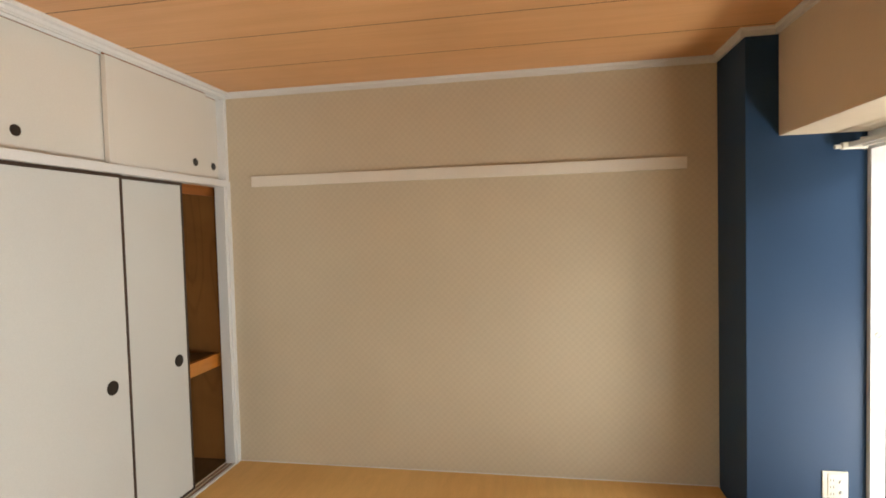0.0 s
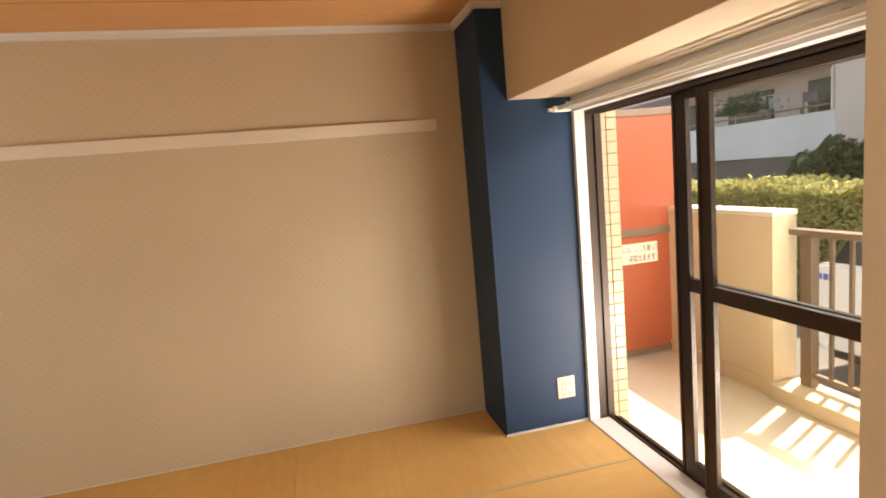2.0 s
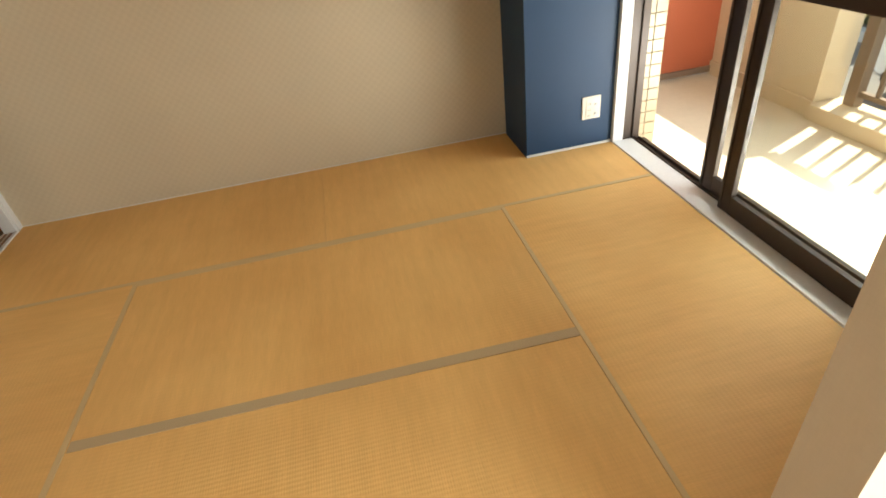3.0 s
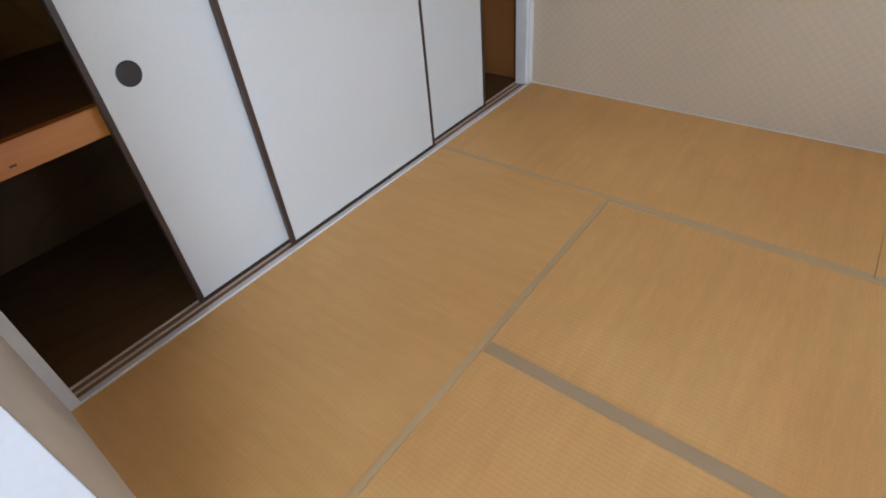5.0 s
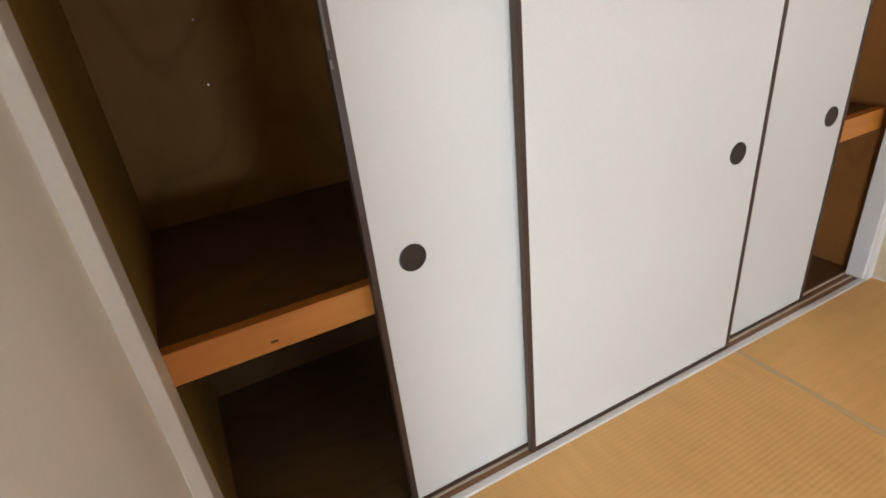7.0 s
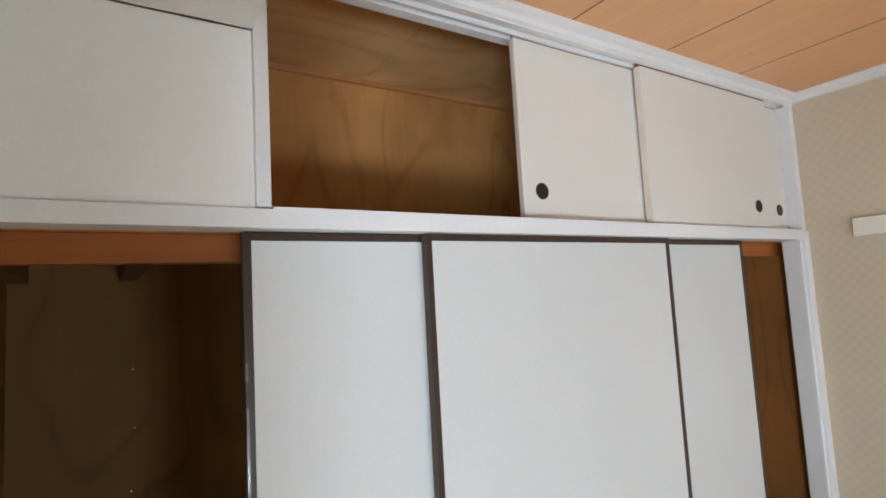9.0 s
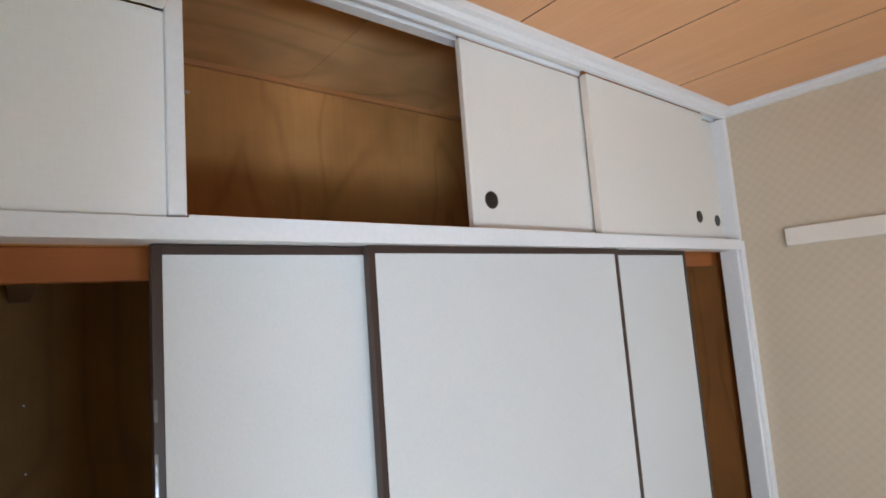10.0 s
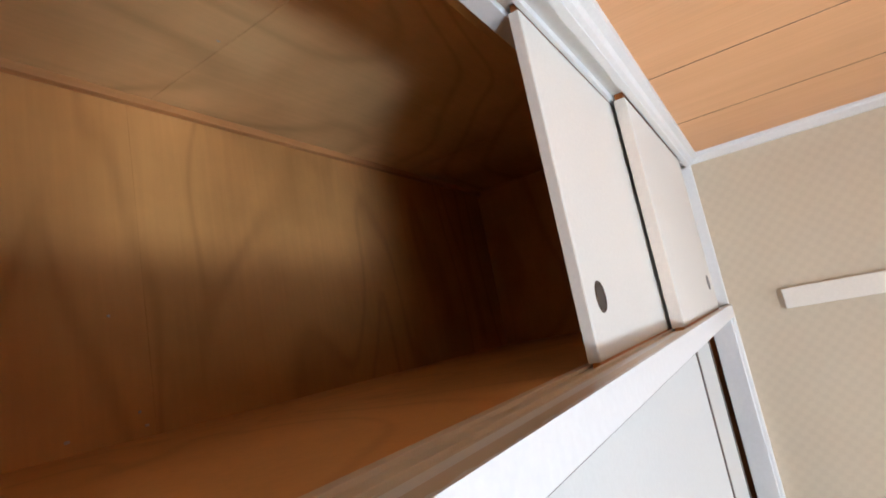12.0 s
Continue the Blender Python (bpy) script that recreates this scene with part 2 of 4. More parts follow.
M_BRONZE = painted("bronze_aluminium", (0.045, 0.028, 0.020), 0.45, 0.12, 120, 0.05, 0.25)
M_GLASS = glassy("window_glass")
M_PLASTIC = painted("ivory_plastic", (0.74, 0.70, 0.60), 0.35, 0.03, 200, 0.03)
M_SLOT = painted("dark_slot", (0.03, 0.03, 0.03), 0.5, 0.1, 200, 0.03)
M_STEEL = painted("brushed_steel", (0.5, 0.5, 0.5), 0.35, 0.06, 120, 0.05, 0.9)
M_CONCRETE = painted("balcony_concrete", (0.64, 0.555, 0.44), 0.85, 0.10, 35, 0.4)
M_PARAPET = painted("cream_spray_plaster", (0.73, 0.60, 0.44), 0.85, 0.05, 160, 0.8)
M_CAP = painted("white_parapet_cap", (0.80, 0.77, 0.72), 0.7, 0.05, 90, 0.3)
M_RED = painted("red_partition_board", (0.40, 0.105, 0.055), 0.3, 0.05, 90, 0.1)
M_PFRAME = painted("taupe_partition_frame", (0.21, 0.15, 0.11), 0.45, 0.06, 100, 0.1, 0.3)
M_TILE = painted("cream_facade_tile", (0.45, 0.37, 0.25), 0.35, 0.07, 120, 0.1, 0.0, 9.0)
M_GROUT = painted("tile_grout", (0.30, 0.23, 0.15), 0.9, 0.08, 200, 0.3)
M_SIGN = painted("ivory_sign_plate", (0.76, 0.72, 0.60), 0.45, 0.03, 90, 0.05)
M_INK = painted("black_sign_ink", (0.02, 0.02, 0.02), 0.6, 0.1, 90, 0.02)
M_ASPHALT = painted("pale_asphalt", (0.20, 0.19, 0.175), 0.9, 0.12, 30, 0.5)
M_GREYWALL = painted("pale_grey_concrete", (0.76, 0.76, 0.80), 0.85, 0.08, 20, 0.4)
M_DARKWALL = painted("dark_stone_base", (0.17, 0.15, 0.15), 0.85, 0.2, 14, 0.5)
M_PINKWALL = painted("pinkish_facade", (0.78, 0.66, 0.62), 0.85, 0.06, 20, 0.3)
M_VANWHITE = painted("white_car_paint", (0.78, 0.80, 0.82), 0.2, 0.02, 60, 0.02)
M_VANGLASS = painted("dark_car_glass", (0.03, 0.035, 0.04), 0.08, 0.1, 60, 0.0)
M_TYRE = painted("tyre_rubber", (0.02, 0.02, 0.02), 0.85, 0.1, 90, 0.2)
M_BLUE = painted("blue_lettering", (0.03, 0.13, 0.55), 0.4, 0.05, 90, 0.02)
M_LEAF = leafy("hedge_leaf", (0.22, 0.25, 0.07), (0.74, 0.68, 0.32))
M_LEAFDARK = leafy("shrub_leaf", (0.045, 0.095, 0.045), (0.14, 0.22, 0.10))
M_TWIG = painted("twig_bark", (0.10, 0.07, 0.045), 0.9, 0.15, 60, 0.4)


# ---- building helpers ----
def box(bm, a, b, bevel=0.0):
    """An upright block from corner a to corner b with worn edges."""
    lo, hi = [min(p, q) for p, q in zip(a, b)], [max(p, q) for p, q in zip(a, b)]
    made = bmesh.ops.create_cube(bm, size=1)["verts"]
    for v in made:
        v.co = Vector([l + (c + 0.5) * (h - l) for c, l, h in zip(v.co, lo, hi)])
    if bevel:
        edges = list({e for v in made for e in v.link_edges})
        bmesh.ops.bevel(bm, geom=edges, offset=bevel, segments=2, affect="EDGES", profile=0.5)
    return bm


def prism(bm, outline, axis, a, b):
    """An outline of two coordinates, drawn out along the axis (0, 1 or 2) from a to b."""
    def spot(p, w):
        q = list(p)
        q.insert(axis, w)
        return q
    first, last = [bm.verts.new(spot(p, a)) for p in outline], [bm.verts.new(spot(p, b)) for p in outline]
    bm.faces.new(first), bm.faces.new(last[::-1])
    for i in range(len(outline)):
        j = (i + 1) % len(outline)
        bm.faces.new((first[j], first[i], last[i], last[j]))
    bmesh.ops.recalc_face_normals(bm, faces=bm.faces)
    return bm


def disc(bm, centre, axis, radius, depth, segments=40):
    turn = {0: Matrix.Rotation(radians(90), 4, "Y"), 1: Matrix.Rotation(radians(90), 4, "X"), 2: Matrix.Identity(4)}[axis]
    bmesh.ops.create_cone(bm, cap_ends=True, segments=segments, radius1=radius, radius2=radius, depth=depth, matrix=Matrix.Translation(centre) @ turn)
    return bm


def ring(bm, centre, axis, radius, tube, segments=40, sides=8):
    """A rounded ring whose hole looks along the axis."""
    rows = []
    for i in range(segments):
        a = 2 * math.pi * i / segments
        row = []
        for j in range(sides):
            b = 2 * math.pi * j / sides
            p = [(radius + tube * math.cos(b)) * math.cos(a), (radius + tube * math.cos(b)) * math.sin(a)]
            p.insert(axis, tube * math.sin(b))
            row.append(bm.verts.new(Vector(p) + Vector(centre)))
        rows.append(row)
    for i in range(segments):
        for j in range(sides):
            p, q = rows[i], rows[(i + 1) % segments]
            bm.faces.new((p[j], q[j], q[(j + 1) % sides], p[(j + 1) % sides]))
    bmesh.ops.recalc_face_normals(bm, faces=bm.faces)
    return bm


def mesh_of(name, bm, material):
    data = bpy.data.meshes.new(name)
    bm.to_mesh(data)
    bm.free()
    data.materials.append(material)
    return data


def spot_of(ob):
    m = ob.matrix_basis.copy()
    while ob.parent:
        m = ob.parent.matrix_basis @ ob.matrix_parent_inverse @ m
        ob = ob.parent
    return m


def part(name, bm, material, parent, label=""):
    ob = new(name, mesh_of(name, bm, material))
    ob.parent = parent
    ob.matrix_parent_inverse = spot_of(parent).inverted()
    return tagged(ob, label)


def thing(name, base, label, category, group="", kind=""):
    ob = new(name)
    ob.empty_display_size = 0.1
    ob.location = base
    return tagged(ob, label, category, group, kind)


def solid(name, bm, material, label, category, group="", kind=""):
    return tagged(new(name, mesh_of(name, bm, material)), label, category, group, kind)


def B(a, b, bevel=0.0):
    return box(bmesh.new(), a, b, bevel)


# ---- the room ----
MAT = 1.72                      # a mat's length
X_WIN, Y_FAR, Z_CEIL = 3.390, 2.584, 2.347
COL_X, COL_Y = 2.884, 2.192     # the column's free corner
BEAM_X, BEAM_Z = 3.025, 1.848   # beam over the window
Y_NEAR = -0.014                 # the near wall's face
OPEN_L, OPEN_R, OPEN_Z, Y_OPEN = 0.884, 2.538, 1.719, -0.050
HEAD_Z = 1.775                  # window's head
WIN_A, WIN_B = 0.50, 2.181      # window's sides
Z_BAL = -0.10                   # balcony floor

solid("floor", B((-1.2, -3.6, -0.20), (X_WIN + 0.12, Y_FAR + 0.1, -0.055)), M_PLYDARK, "wooden subfloor beneath the tatami mats", "floor", kind="structure")
solid("wall_north", B((-0.95, Y_FAR, -0.2), (3.70, Y_FAR + 0.15, 2.62)), M_PAPER, "beige lattice-patterned vinyl wallpaper wall", "wall", kind="structure")
solid("wall_column", B((COL_X, COL_Y, -0.2), (X_WIN + 0.08, Y_FAR - 0.001, Z_CEIL + 0.06), 0.002), M_NAVY, "dark navy blue papered corner column", "column", kind="structure")
solid("wall_beam_window", B((BEAM_X, -0.15, BEAM_Z), (X_WIN + 0.15, COL_Y - 0.001, Z_CEIL + 0.06), 0.003), M_WALL, "beige papered beam above the balcony window", "beam", kind="structure")
solid("wall_beam_south", B((0.0, -0.168, 2.137), (BEAM_X - 0.001, 0.47, Z_CEIL + 0.06), 0.003), M_WHITEWALL, "pale papered ceiling beam over the near wall", "beam", kind="structure")

# window wall below and beside the opening
bm = bmesh.new()
box(bm, (X_WIN + 0.03, -0.15, -0.2), (X_WIN + 0.15, WIN_A, BEAM_Z))
for a, b, z0, z1 in ((-0.52, -0.15, -0.2, 2.45), (-3.6, -2.68, -0.2, 2.45), (-2.68, -0.52, 1.78, 2.45), (-2.68, -0.52, -0.2, 0.02)):
    box(bm, (X_WIN + 0.03, a, z0), (X_WIN + 0.15, b, z1))
box(bm, (X_WIN + 0.06, WIN_A, HEAD_Z + 0.02), (X_WIN + 0.15, WIN_B, BEAM_Z))
solid("wall_east", bm, M_WALL, "beige papered window wall", "wall", kind="structure")

# near wall with the wide opening
bm = bmesh.new()
prism(bm, [(0.0, -0.16), (0.0, Y_NEAR), (OPEN_L - 0.012, Y_OPEN), (OPEN_L - 0.012, -0.16)], 2, -0.05, 2.1365)
solid("wall_south", bm, M_WHITEWALL, "pale papered wall between closet and room opening", "wall", kind="structure")
bm = bmesh.new()
box(bm, (OPEN_R + 0.010, -0.16, -0.05), (X_WIN + 0.03, Y_OPEN, 2.1365))
box(bm, (OPEN_L - 0.012, -0.16, OPEN_Z + 0.03), (OPEN_R + 0.010, Y_OPEN, 2.1365))
solid("wall_south_opening", bm, M_WALL, "beige papered wall around the wide room opening", "wall", kind="structure")
solid("trim_opening_head", B((OPEN_L - 0.012, -0.168, OPEN_Z), (OPEN_R + 0.010, Y_OPEN + 0.003, OPEN_Z + 0.0299), 0.002), M_TRIM, "white painted head of the room opening", "trim", kind="structure")
solid("trim_opening_jamb", B((OPEN_L - 0.0119, -0.168, -0.05), (OPEN_L, Y_OPEN + 0.003, OPEN_Z - 0.0002), 0.002), M_JAMB, "white jamb of the room opening, colour darkened against strong lamp light", "trim", kind="structure")

# ceiling of wide printed boards with dark joints along x
bm = bmesh.new()
JOINTS = [-0.16, 0.062, 0.479, 0.896, 1.313, 1.730, 2.147, 2.60]
for a, b in zip(JOINTS, JOINTS[1:]):
    box(bm, (0.0, a + 0.0022, Z_CEIL), (BEAM_X + 0.02, b - 0.0022, Z_CEIL + 0.0024), 0.0004)
known = set(bm.faces)
box(bm, (-0.01, -0.16, Z_CEIL + 0.0026), (X_WIN, Y_FAR, Z_CEIL + 0.05))
bm.normal_update()
for f in bm.faces:
    f.material_index = 0 if f in known and abs(f.normal.z) > 0.9 else 1
ceiling = solid("ceiling", bm, M_CEIL, "orange-brown printed wood board ceiling with fine joints", "ceiling", kind="structure")
ceiling.data.materials.append(M_LACQUER)

# unseen slab added to stop sun and sky leaking over the ceiling boards
solid("light_block_slab", B((-1.3, -3.75, 2.56), (X_WIN + 0.07, 2.9, 2.72)), M_GREYWALL, "unseen slab added above the rooms to keep out stray light", "ceiling", kind="structure")

# cornice round the ceiling
CORNICE = [(0.0, 0.0), (0.026, 0.0), (0.026, -0.008), (0.016, -0.014), (0.016, -0.036), (0.0, -0.036)]
bm = bmesh.new()
prism(bm, [(Y_FAR - a, Z_CEIL + b) for a, b in CORNICE], 0, 0.0, COL_X)
prism(bm, [(COL_X - a, Z_CEIL + b) for a, b in CORNICE], 1, COL_Y - 0.024, Y_FAR)
prism(bm, [(COL_Y - a, Z_CEIL + b) for a, b in CORNICE], 0, COL_X - 0.024, BEAM_X)
prism(bm, [(BEAM_X - a, Z_CEIL + b) for a, b in CORNICE], 1, 0.47, COL_Y)
prism(bm, [(0.47 + a, Z_CEIL + b) for a, b in CORNICE], 0, 0.0, BEAM_X)
solid("trim_cornice", bm, M_TRIM, "slim white cornice around the ceiling", "cornice", kind="structure")

# thin strips where the mats meet the walls
bm = bmesh.new()
box(bm, (0.012, Y_FAR - 0.006, -0.05), (COL_X, Y_FAR, 0.004), 0.001)
box(bm, (COL_X - 0.004, COL_Y - 0.010, -0.05), (X_WIN, COL_Y, 0.010), 0.001)
solid("baseboard", bm, M_TRIM, "thin white strip at the foot of the walls", "baseboard", kind="structure")

# the room behind the camera
bm = bmesh.new()
box(bm, (-1.2, -3.6, -0.055), (X_WIN + 0.03, -0.15, -0.02))
solid("floor_next_room", bm, M_TRACK, "brown floor of the adjoining room", "floor", kind="structure")
bm = bmesh.new()
for a, b, z0, z1 in ((-1.2, -0.2, -0.1, 2.45), (2.4, X_WIN + 0.15, -0.1, 2.45), (-0.2, 2.4, 1.95, 2.45), (-0.2, 2.4, -0.1, 0.10)):
    box(bm, (a, -3.7, z0), (b, -3.6, z1))
box(bm, (-1.3, -3.7, -0.1), (-1.2, -0.15, 2.45))
box(bm, (-1.2, -0.16, -0.1), (0.0, -0.05, 2.62))
solid("wall_next_room", bm, M_WALL, "plain beige walls of the adjoining room", "wall", kind="structure")
solid("ceiling_next_room", B((-1.3, -3.7, 2.40), (X_WIN + 0.15, -0.15, 2.5)), M_WHITEWALL, "plain pale ceiling of the adjoining room", "ceiling", kind="structure")


# ---- tatami ----
def mat_thing(outline, edges, along, label):
    """A mat from its outline, with cloth borders on the boxes or outlines given in edges."""
    xs, ys = [p[0] for p in outline], [p[1] for p in outline]
    t = thing("tatami_mat", (min(xs), min(ys), -0.055), label, "tatami mat", "tatami mats on the floor")
    part("rush_cover", prism(bmesh.new(), outline, 2, -0.0545, 0.0), M_RUSH_X if along == 0 else M_RUSH_Y, t)
    for e in edges:
        strip = B((*e[0], -0.01), (*e[1], 0.0014), 0.0006) if len(e) == 2 else prism(bmesh.new(), e, 2, -0.01, 0.0022)
        part("cloth_border", strip, M_HERI if len(e) == 2 else M_HERIGREY, t, "faded grey-beige cloth border")


H, G = 0.030, 0.0007
L2 = MAT / 2
XR = X_WIN - 0.004
mat_thing([(G + 0.012, MAT + G), (MAT - G, MAT + G), (MAT - G, Y_FAR - 0.007), (G + 0.012, Y_FAR - 0.007)],
          [((G + 0.012, MAT + G), (MAT - G, MAT + 0.022))], 0, "straw-coloured tatami mat with faded cloth border by the patterned wall")
mat_thing([(MAT + G, MAT + G), (XR, MAT + G), (XR, COL_Y - 0.012), (COL_X - 0.006, COL_Y - 0.012), (COL_X - 0.006, Y_FAR - 0.007), (MAT + G, Y_FAR - 0.007)],
          [((MAT + G, MAT + G), (XR, MAT + 0.022))], 0, "straw-coloured tatami mat cut around the navy column")
mat_thing([(G + 0.012, Y_OPEN + G), (L2 - G, Y_OPEN + G), (L2 - G, MAT - G), (G + 0.012, MAT - G)],
          [((L2 - 0.022, Y_OPEN + G), (L2 - G, MAT - G))], 1, "straw-coloured tatami mat along the closet doors")
# the joint between the two middle mats runs slightly askew
JA, JB, H2 = 0.812, 0.785, 0.043
mat_thing([(L2 + G, JA + G), (1.5 * MAT - G, JB + G), (1.5 * MAT - G, MAT - G), (L2 + G, MAT - G)],
          [[(L2 + 0.006, JA + G), (1.5 * MAT - G, JB + G), (1.5 * MAT - G, JB + H2), (L2 + 0.006, JA + H2)],
           ((L2 + G, MAT - 0.022), (1.5 * MAT - G, MAT - G))], 0, "straw-coloured tatami mat with a grey cloth border in mid-room")
mat_thing([(L2 + G, Y_OPEN + G), (1.5 * MAT - G, Y_OPEN + G), (1.5 * MAT - G, JB - G), (L2 + G, JA - G)],
          [((L2 + G, Y_OPEN + G), (1.5 * MAT - G, Y_OPEN + H))], 0, "worn straw-coloured tatami mat at the room opening")
mat_thing([(1.5 * MAT + G, Y_OPEN + G), (XR, Y_OPEN + G), (XR, MAT - G), (1.5 * MAT + G, MAT - G)],
          [((1.5 * MAT + G, Y_OPEN + G), (1.5 * MAT + 0.018, MAT - G))], 1, "sunlit straw-coloured tatami mat beside the balcony window")

# ---- fittings on the walls ----
rail = thing("picture_rail", (0.17, Y_FAR, 1.752), "long cream painted wooden rail fixed on the patterned wall", "wall rail")
part("board", B((0.164, Y_FAR - 0.020, 1.752), (2.727, Y_FAR, 1.818), 0.0025), M_RAILWOOD, rail)

socket = thing("wall_outlet", (3.261, COL_Y, 0.156), "ivory wall outlet plate with television socket on the navy column", "outlet")
plate = part("cover_plate", B((3.206, COL_Y - 0.007, 0.160), (3.314, COL_Y, 0.288), 0.003), M_PLASTIC, socket)
part("insert", B((3.228, COL_Y - 0.010, 0.169), (3.296, COL_Y - 0.006, 0.277), 0.001), M_PLASTIC, plate)
for z in (0.182, 0.215, 0.248):
    for x in (3.238, 3.250):
        part("slot", B((x, COL_Y - 0.0108, z - 0.006), (x + 0.0025, COL_Y - 0.0095, z + 0.006)), M_SLOT, plate)
for z in (0.190, 0.240):
    part("terminal", disc(bmesh.new(), (3.283, COL_Y - 0.013, z), 1, 0.008, 0.008, 20), M_STEEL, plate)

rose = thing("ceiling_socket", (1.733, 1.298, Z_CEIL), "small ivory lamp socket on the wooden ceiling", "ceiling socket")
part("base", B((1.694, 1.281, Z_CEIL - 0.010), (1.760, 1.316, Z_CEIL), 0.003), M_PLASTIC, rose)
part("body", B((1.708, 1.283, Z_CEIL - 0.028), (1.746, 1.313, Z_CEIL - 0.009), 0.004), M_PLASTIC, rose)
part("hook", B((1.746, 1.293, Z_CEIL - 0.022), (1.776, 1.303, Z_CEIL - 0.016), 0.002), M_PLASTIC, rose)
part("hook", B((1.722, 1.293, Z_CEIL - 0.042), (1.734, 1.303, Z_CEIL - 0.027), 0.002), M_PLASTIC, rose)


# ---- the closet ----
closet = thing("built_in_closet", (0, 1.2, 0), "built-in closet with white frame and plywood lining, doors partly slid open", "closet")
Y_A, Y_B, X_BACK = 0.010, 2.574, -0.86    # inside walls
POST = 2.527                              # edge of the far post
part("near_post", B((-0.10, -0.055, -0.05), (0.010, 0.018, 1.757), 0.003), M_TRIM, closet)
part("far_post", B((-0.066, POST, -0.05), (0.0, 2.545, 1.757), 0.002), M_TRIM, closet)
part("far_trim", B((-0.066, 2.545, -0.05), (0.011, 2.583, 1.757), 0.003), M_TRIM, closet)
part("upper_far_post", B((-0.10, 2.553, 1.797), (0.004, 2.583, 2.303), 0.003), M_TRIM, closet)
part("upper_near_post", B((-0.10, 0.470, 1.797), (0.006, 0.498, 2.303), 0.003), M_TRIM, closet)
# middle rail: white face, beige grooved sill above it
part("middle_rail", B((-0.035, -0.055, 1.757), (0.011, 2.583, 1.793), 0.0015), M_TRIM, closet)
part("rail_lining", B((-0.0820, -0.055, 1.760), (-0.0352, 2.583, 1.7884), 0.001), M_TRIM, closet)
for a, b, z in ((0.009, -0.011, 1.7965), (-0.011, -0.040, 1.7925), (-0.040, -0.048, 1.7965), (-0.048, -0.069, 1.7925), (-0.069, -0.082, 1.7965)):
    part("upper_track", B((b, 0.498, 1.7885), (a, 2.553, z), 0.0006), M_SILL, closet, "beige painted grooved sill of the upper cupboard")
# white paint lapping over the sill with a chipped edge
bm = bmesh.new()
rng = random.Random(3)
steps = [0.499 + 0.009 * i for i in range(229)]
inner = [0.0060 + 0.0032 * noise.noise((y * 9.0, 0.3, 0.0)) + 0.0019 * rng.uniform(-1, 1) for y in steps]
top = [[bm.verts.new((x, y, 1.7972)) for x in (0.0113, e)] for y, e in zip(steps, inner)]
low = [[bm.verts.new((x, y, 1.7915)) for x in (0.0113, e)] for y, e in zip(steps, inner)]
for i in range(len(steps) - 1):
    a, b, c, d = top[i], top[i + 1], low[i], low[i + 1]
    bm.faces.new((a[0], b[0], b[1], a[1])), bm.faces.new((a[1], b[1], d[1], c[1])), bm.faces.new((c[0], d[0], b[0], a[0]))
bmesh.ops.recalc_face_normals(bm, faces=bm.faces)
part("chipped_paint_edge", bm, M_TRIM, closet, "ragged edge of white paint")
# head of the upper cupboard with its cornice
for a, b, z in ((0.004, -0.0115, 2.303), (-0.0115, -0.040, 2.316), (-0.040, -0.048, 2.303), (-0.048, -0.069, 2.316), (-0.069, -0.10, 2.303)):
    part("upper_head", B((b, 0.471, z), (a, 2.583, 2.375), 0.0006), M_TRIM, closet)
bm = bmesh.new()
prism(bm, [(0.004, 2.306), (0.013, 2.310), (0.018, 2.322), (0.032, 2.327), (0.032, 2.3465), (0.004, 2.3465)], 1, 0.471, 2.5575)
part("cornice", bm, M_TRIM, closet)
part("fixed_panel", B((-0.03, -0.055, 1.7935), (-0.004, 0.4695, 2.1365)), M_WHITEWALL, closet, "white papered panel beneath the beam")
# floor track
for a, b, z, name in ((-0.034, -0.041, 0.006, "track_ridge"), (-0.041, -0.064, 0.001, "track_groove"), (-0.064, -0.072, 0.006, "track_ridge"), (-0.011, -0.034, 0.001, "track_groove")):
    part(name, B((b, 0.018, -0.05), (a, POST, z), 0.0006), M_SILL if name == "track_ridge" else M_TRACK, closet, "worn wooden door track")
part("track_lip", B((-0.0108, 0.018, -0.05), (0.011, POST, 0.007), 0.0015), M_TRIM, closet)
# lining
part("floor_board", B((X_BACK, Y_A, -0.05), (-0.0725, Y_B, 0.005)), M_PLYDARK, closet, "plywood with the shade under the shelf put into its colour floor")
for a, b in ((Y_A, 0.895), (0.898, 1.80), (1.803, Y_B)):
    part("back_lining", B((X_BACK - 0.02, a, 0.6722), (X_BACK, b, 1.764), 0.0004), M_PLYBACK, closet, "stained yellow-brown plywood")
    # same back below the shelf, coloured darker to carry the shade there
    part("lower_lining", B((X_BACK - 0.02, a, -0.05), (X_BACK, b, 0.6718), 0.0004), M_PLYDARK, closet, "plywood with the shade under the shelf put into its colour")
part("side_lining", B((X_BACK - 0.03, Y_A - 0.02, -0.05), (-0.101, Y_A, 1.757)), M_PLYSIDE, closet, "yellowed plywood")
part("side_lining", B((X_BACK - 0.03, Y_B, -0.05), (-0.067, Y_B + 0.008, 1.757)), M_PLYBROWN, closet, "brown plywood")
part("upper_side", B((X_BACK, Y_B, 1.7935), (-0.101, Y_B + 0.008, 2.475)), M_PLY, closet)
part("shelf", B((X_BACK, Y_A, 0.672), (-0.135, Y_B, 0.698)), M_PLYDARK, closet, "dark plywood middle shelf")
part("shelf_front", B((-0.134, Y_A, 0.620), (-0.102, Y_B, 0.702), 0.002), M_PINE, closet, "orange pine board along the shelf edge")
bm = bmesh.new()
box(bm, (-0.1024, 0.221, 0.641), (-0.1012, 0.238, 0.647), 0.0005)
part("knot", bm, M_PLYDARK, closet)
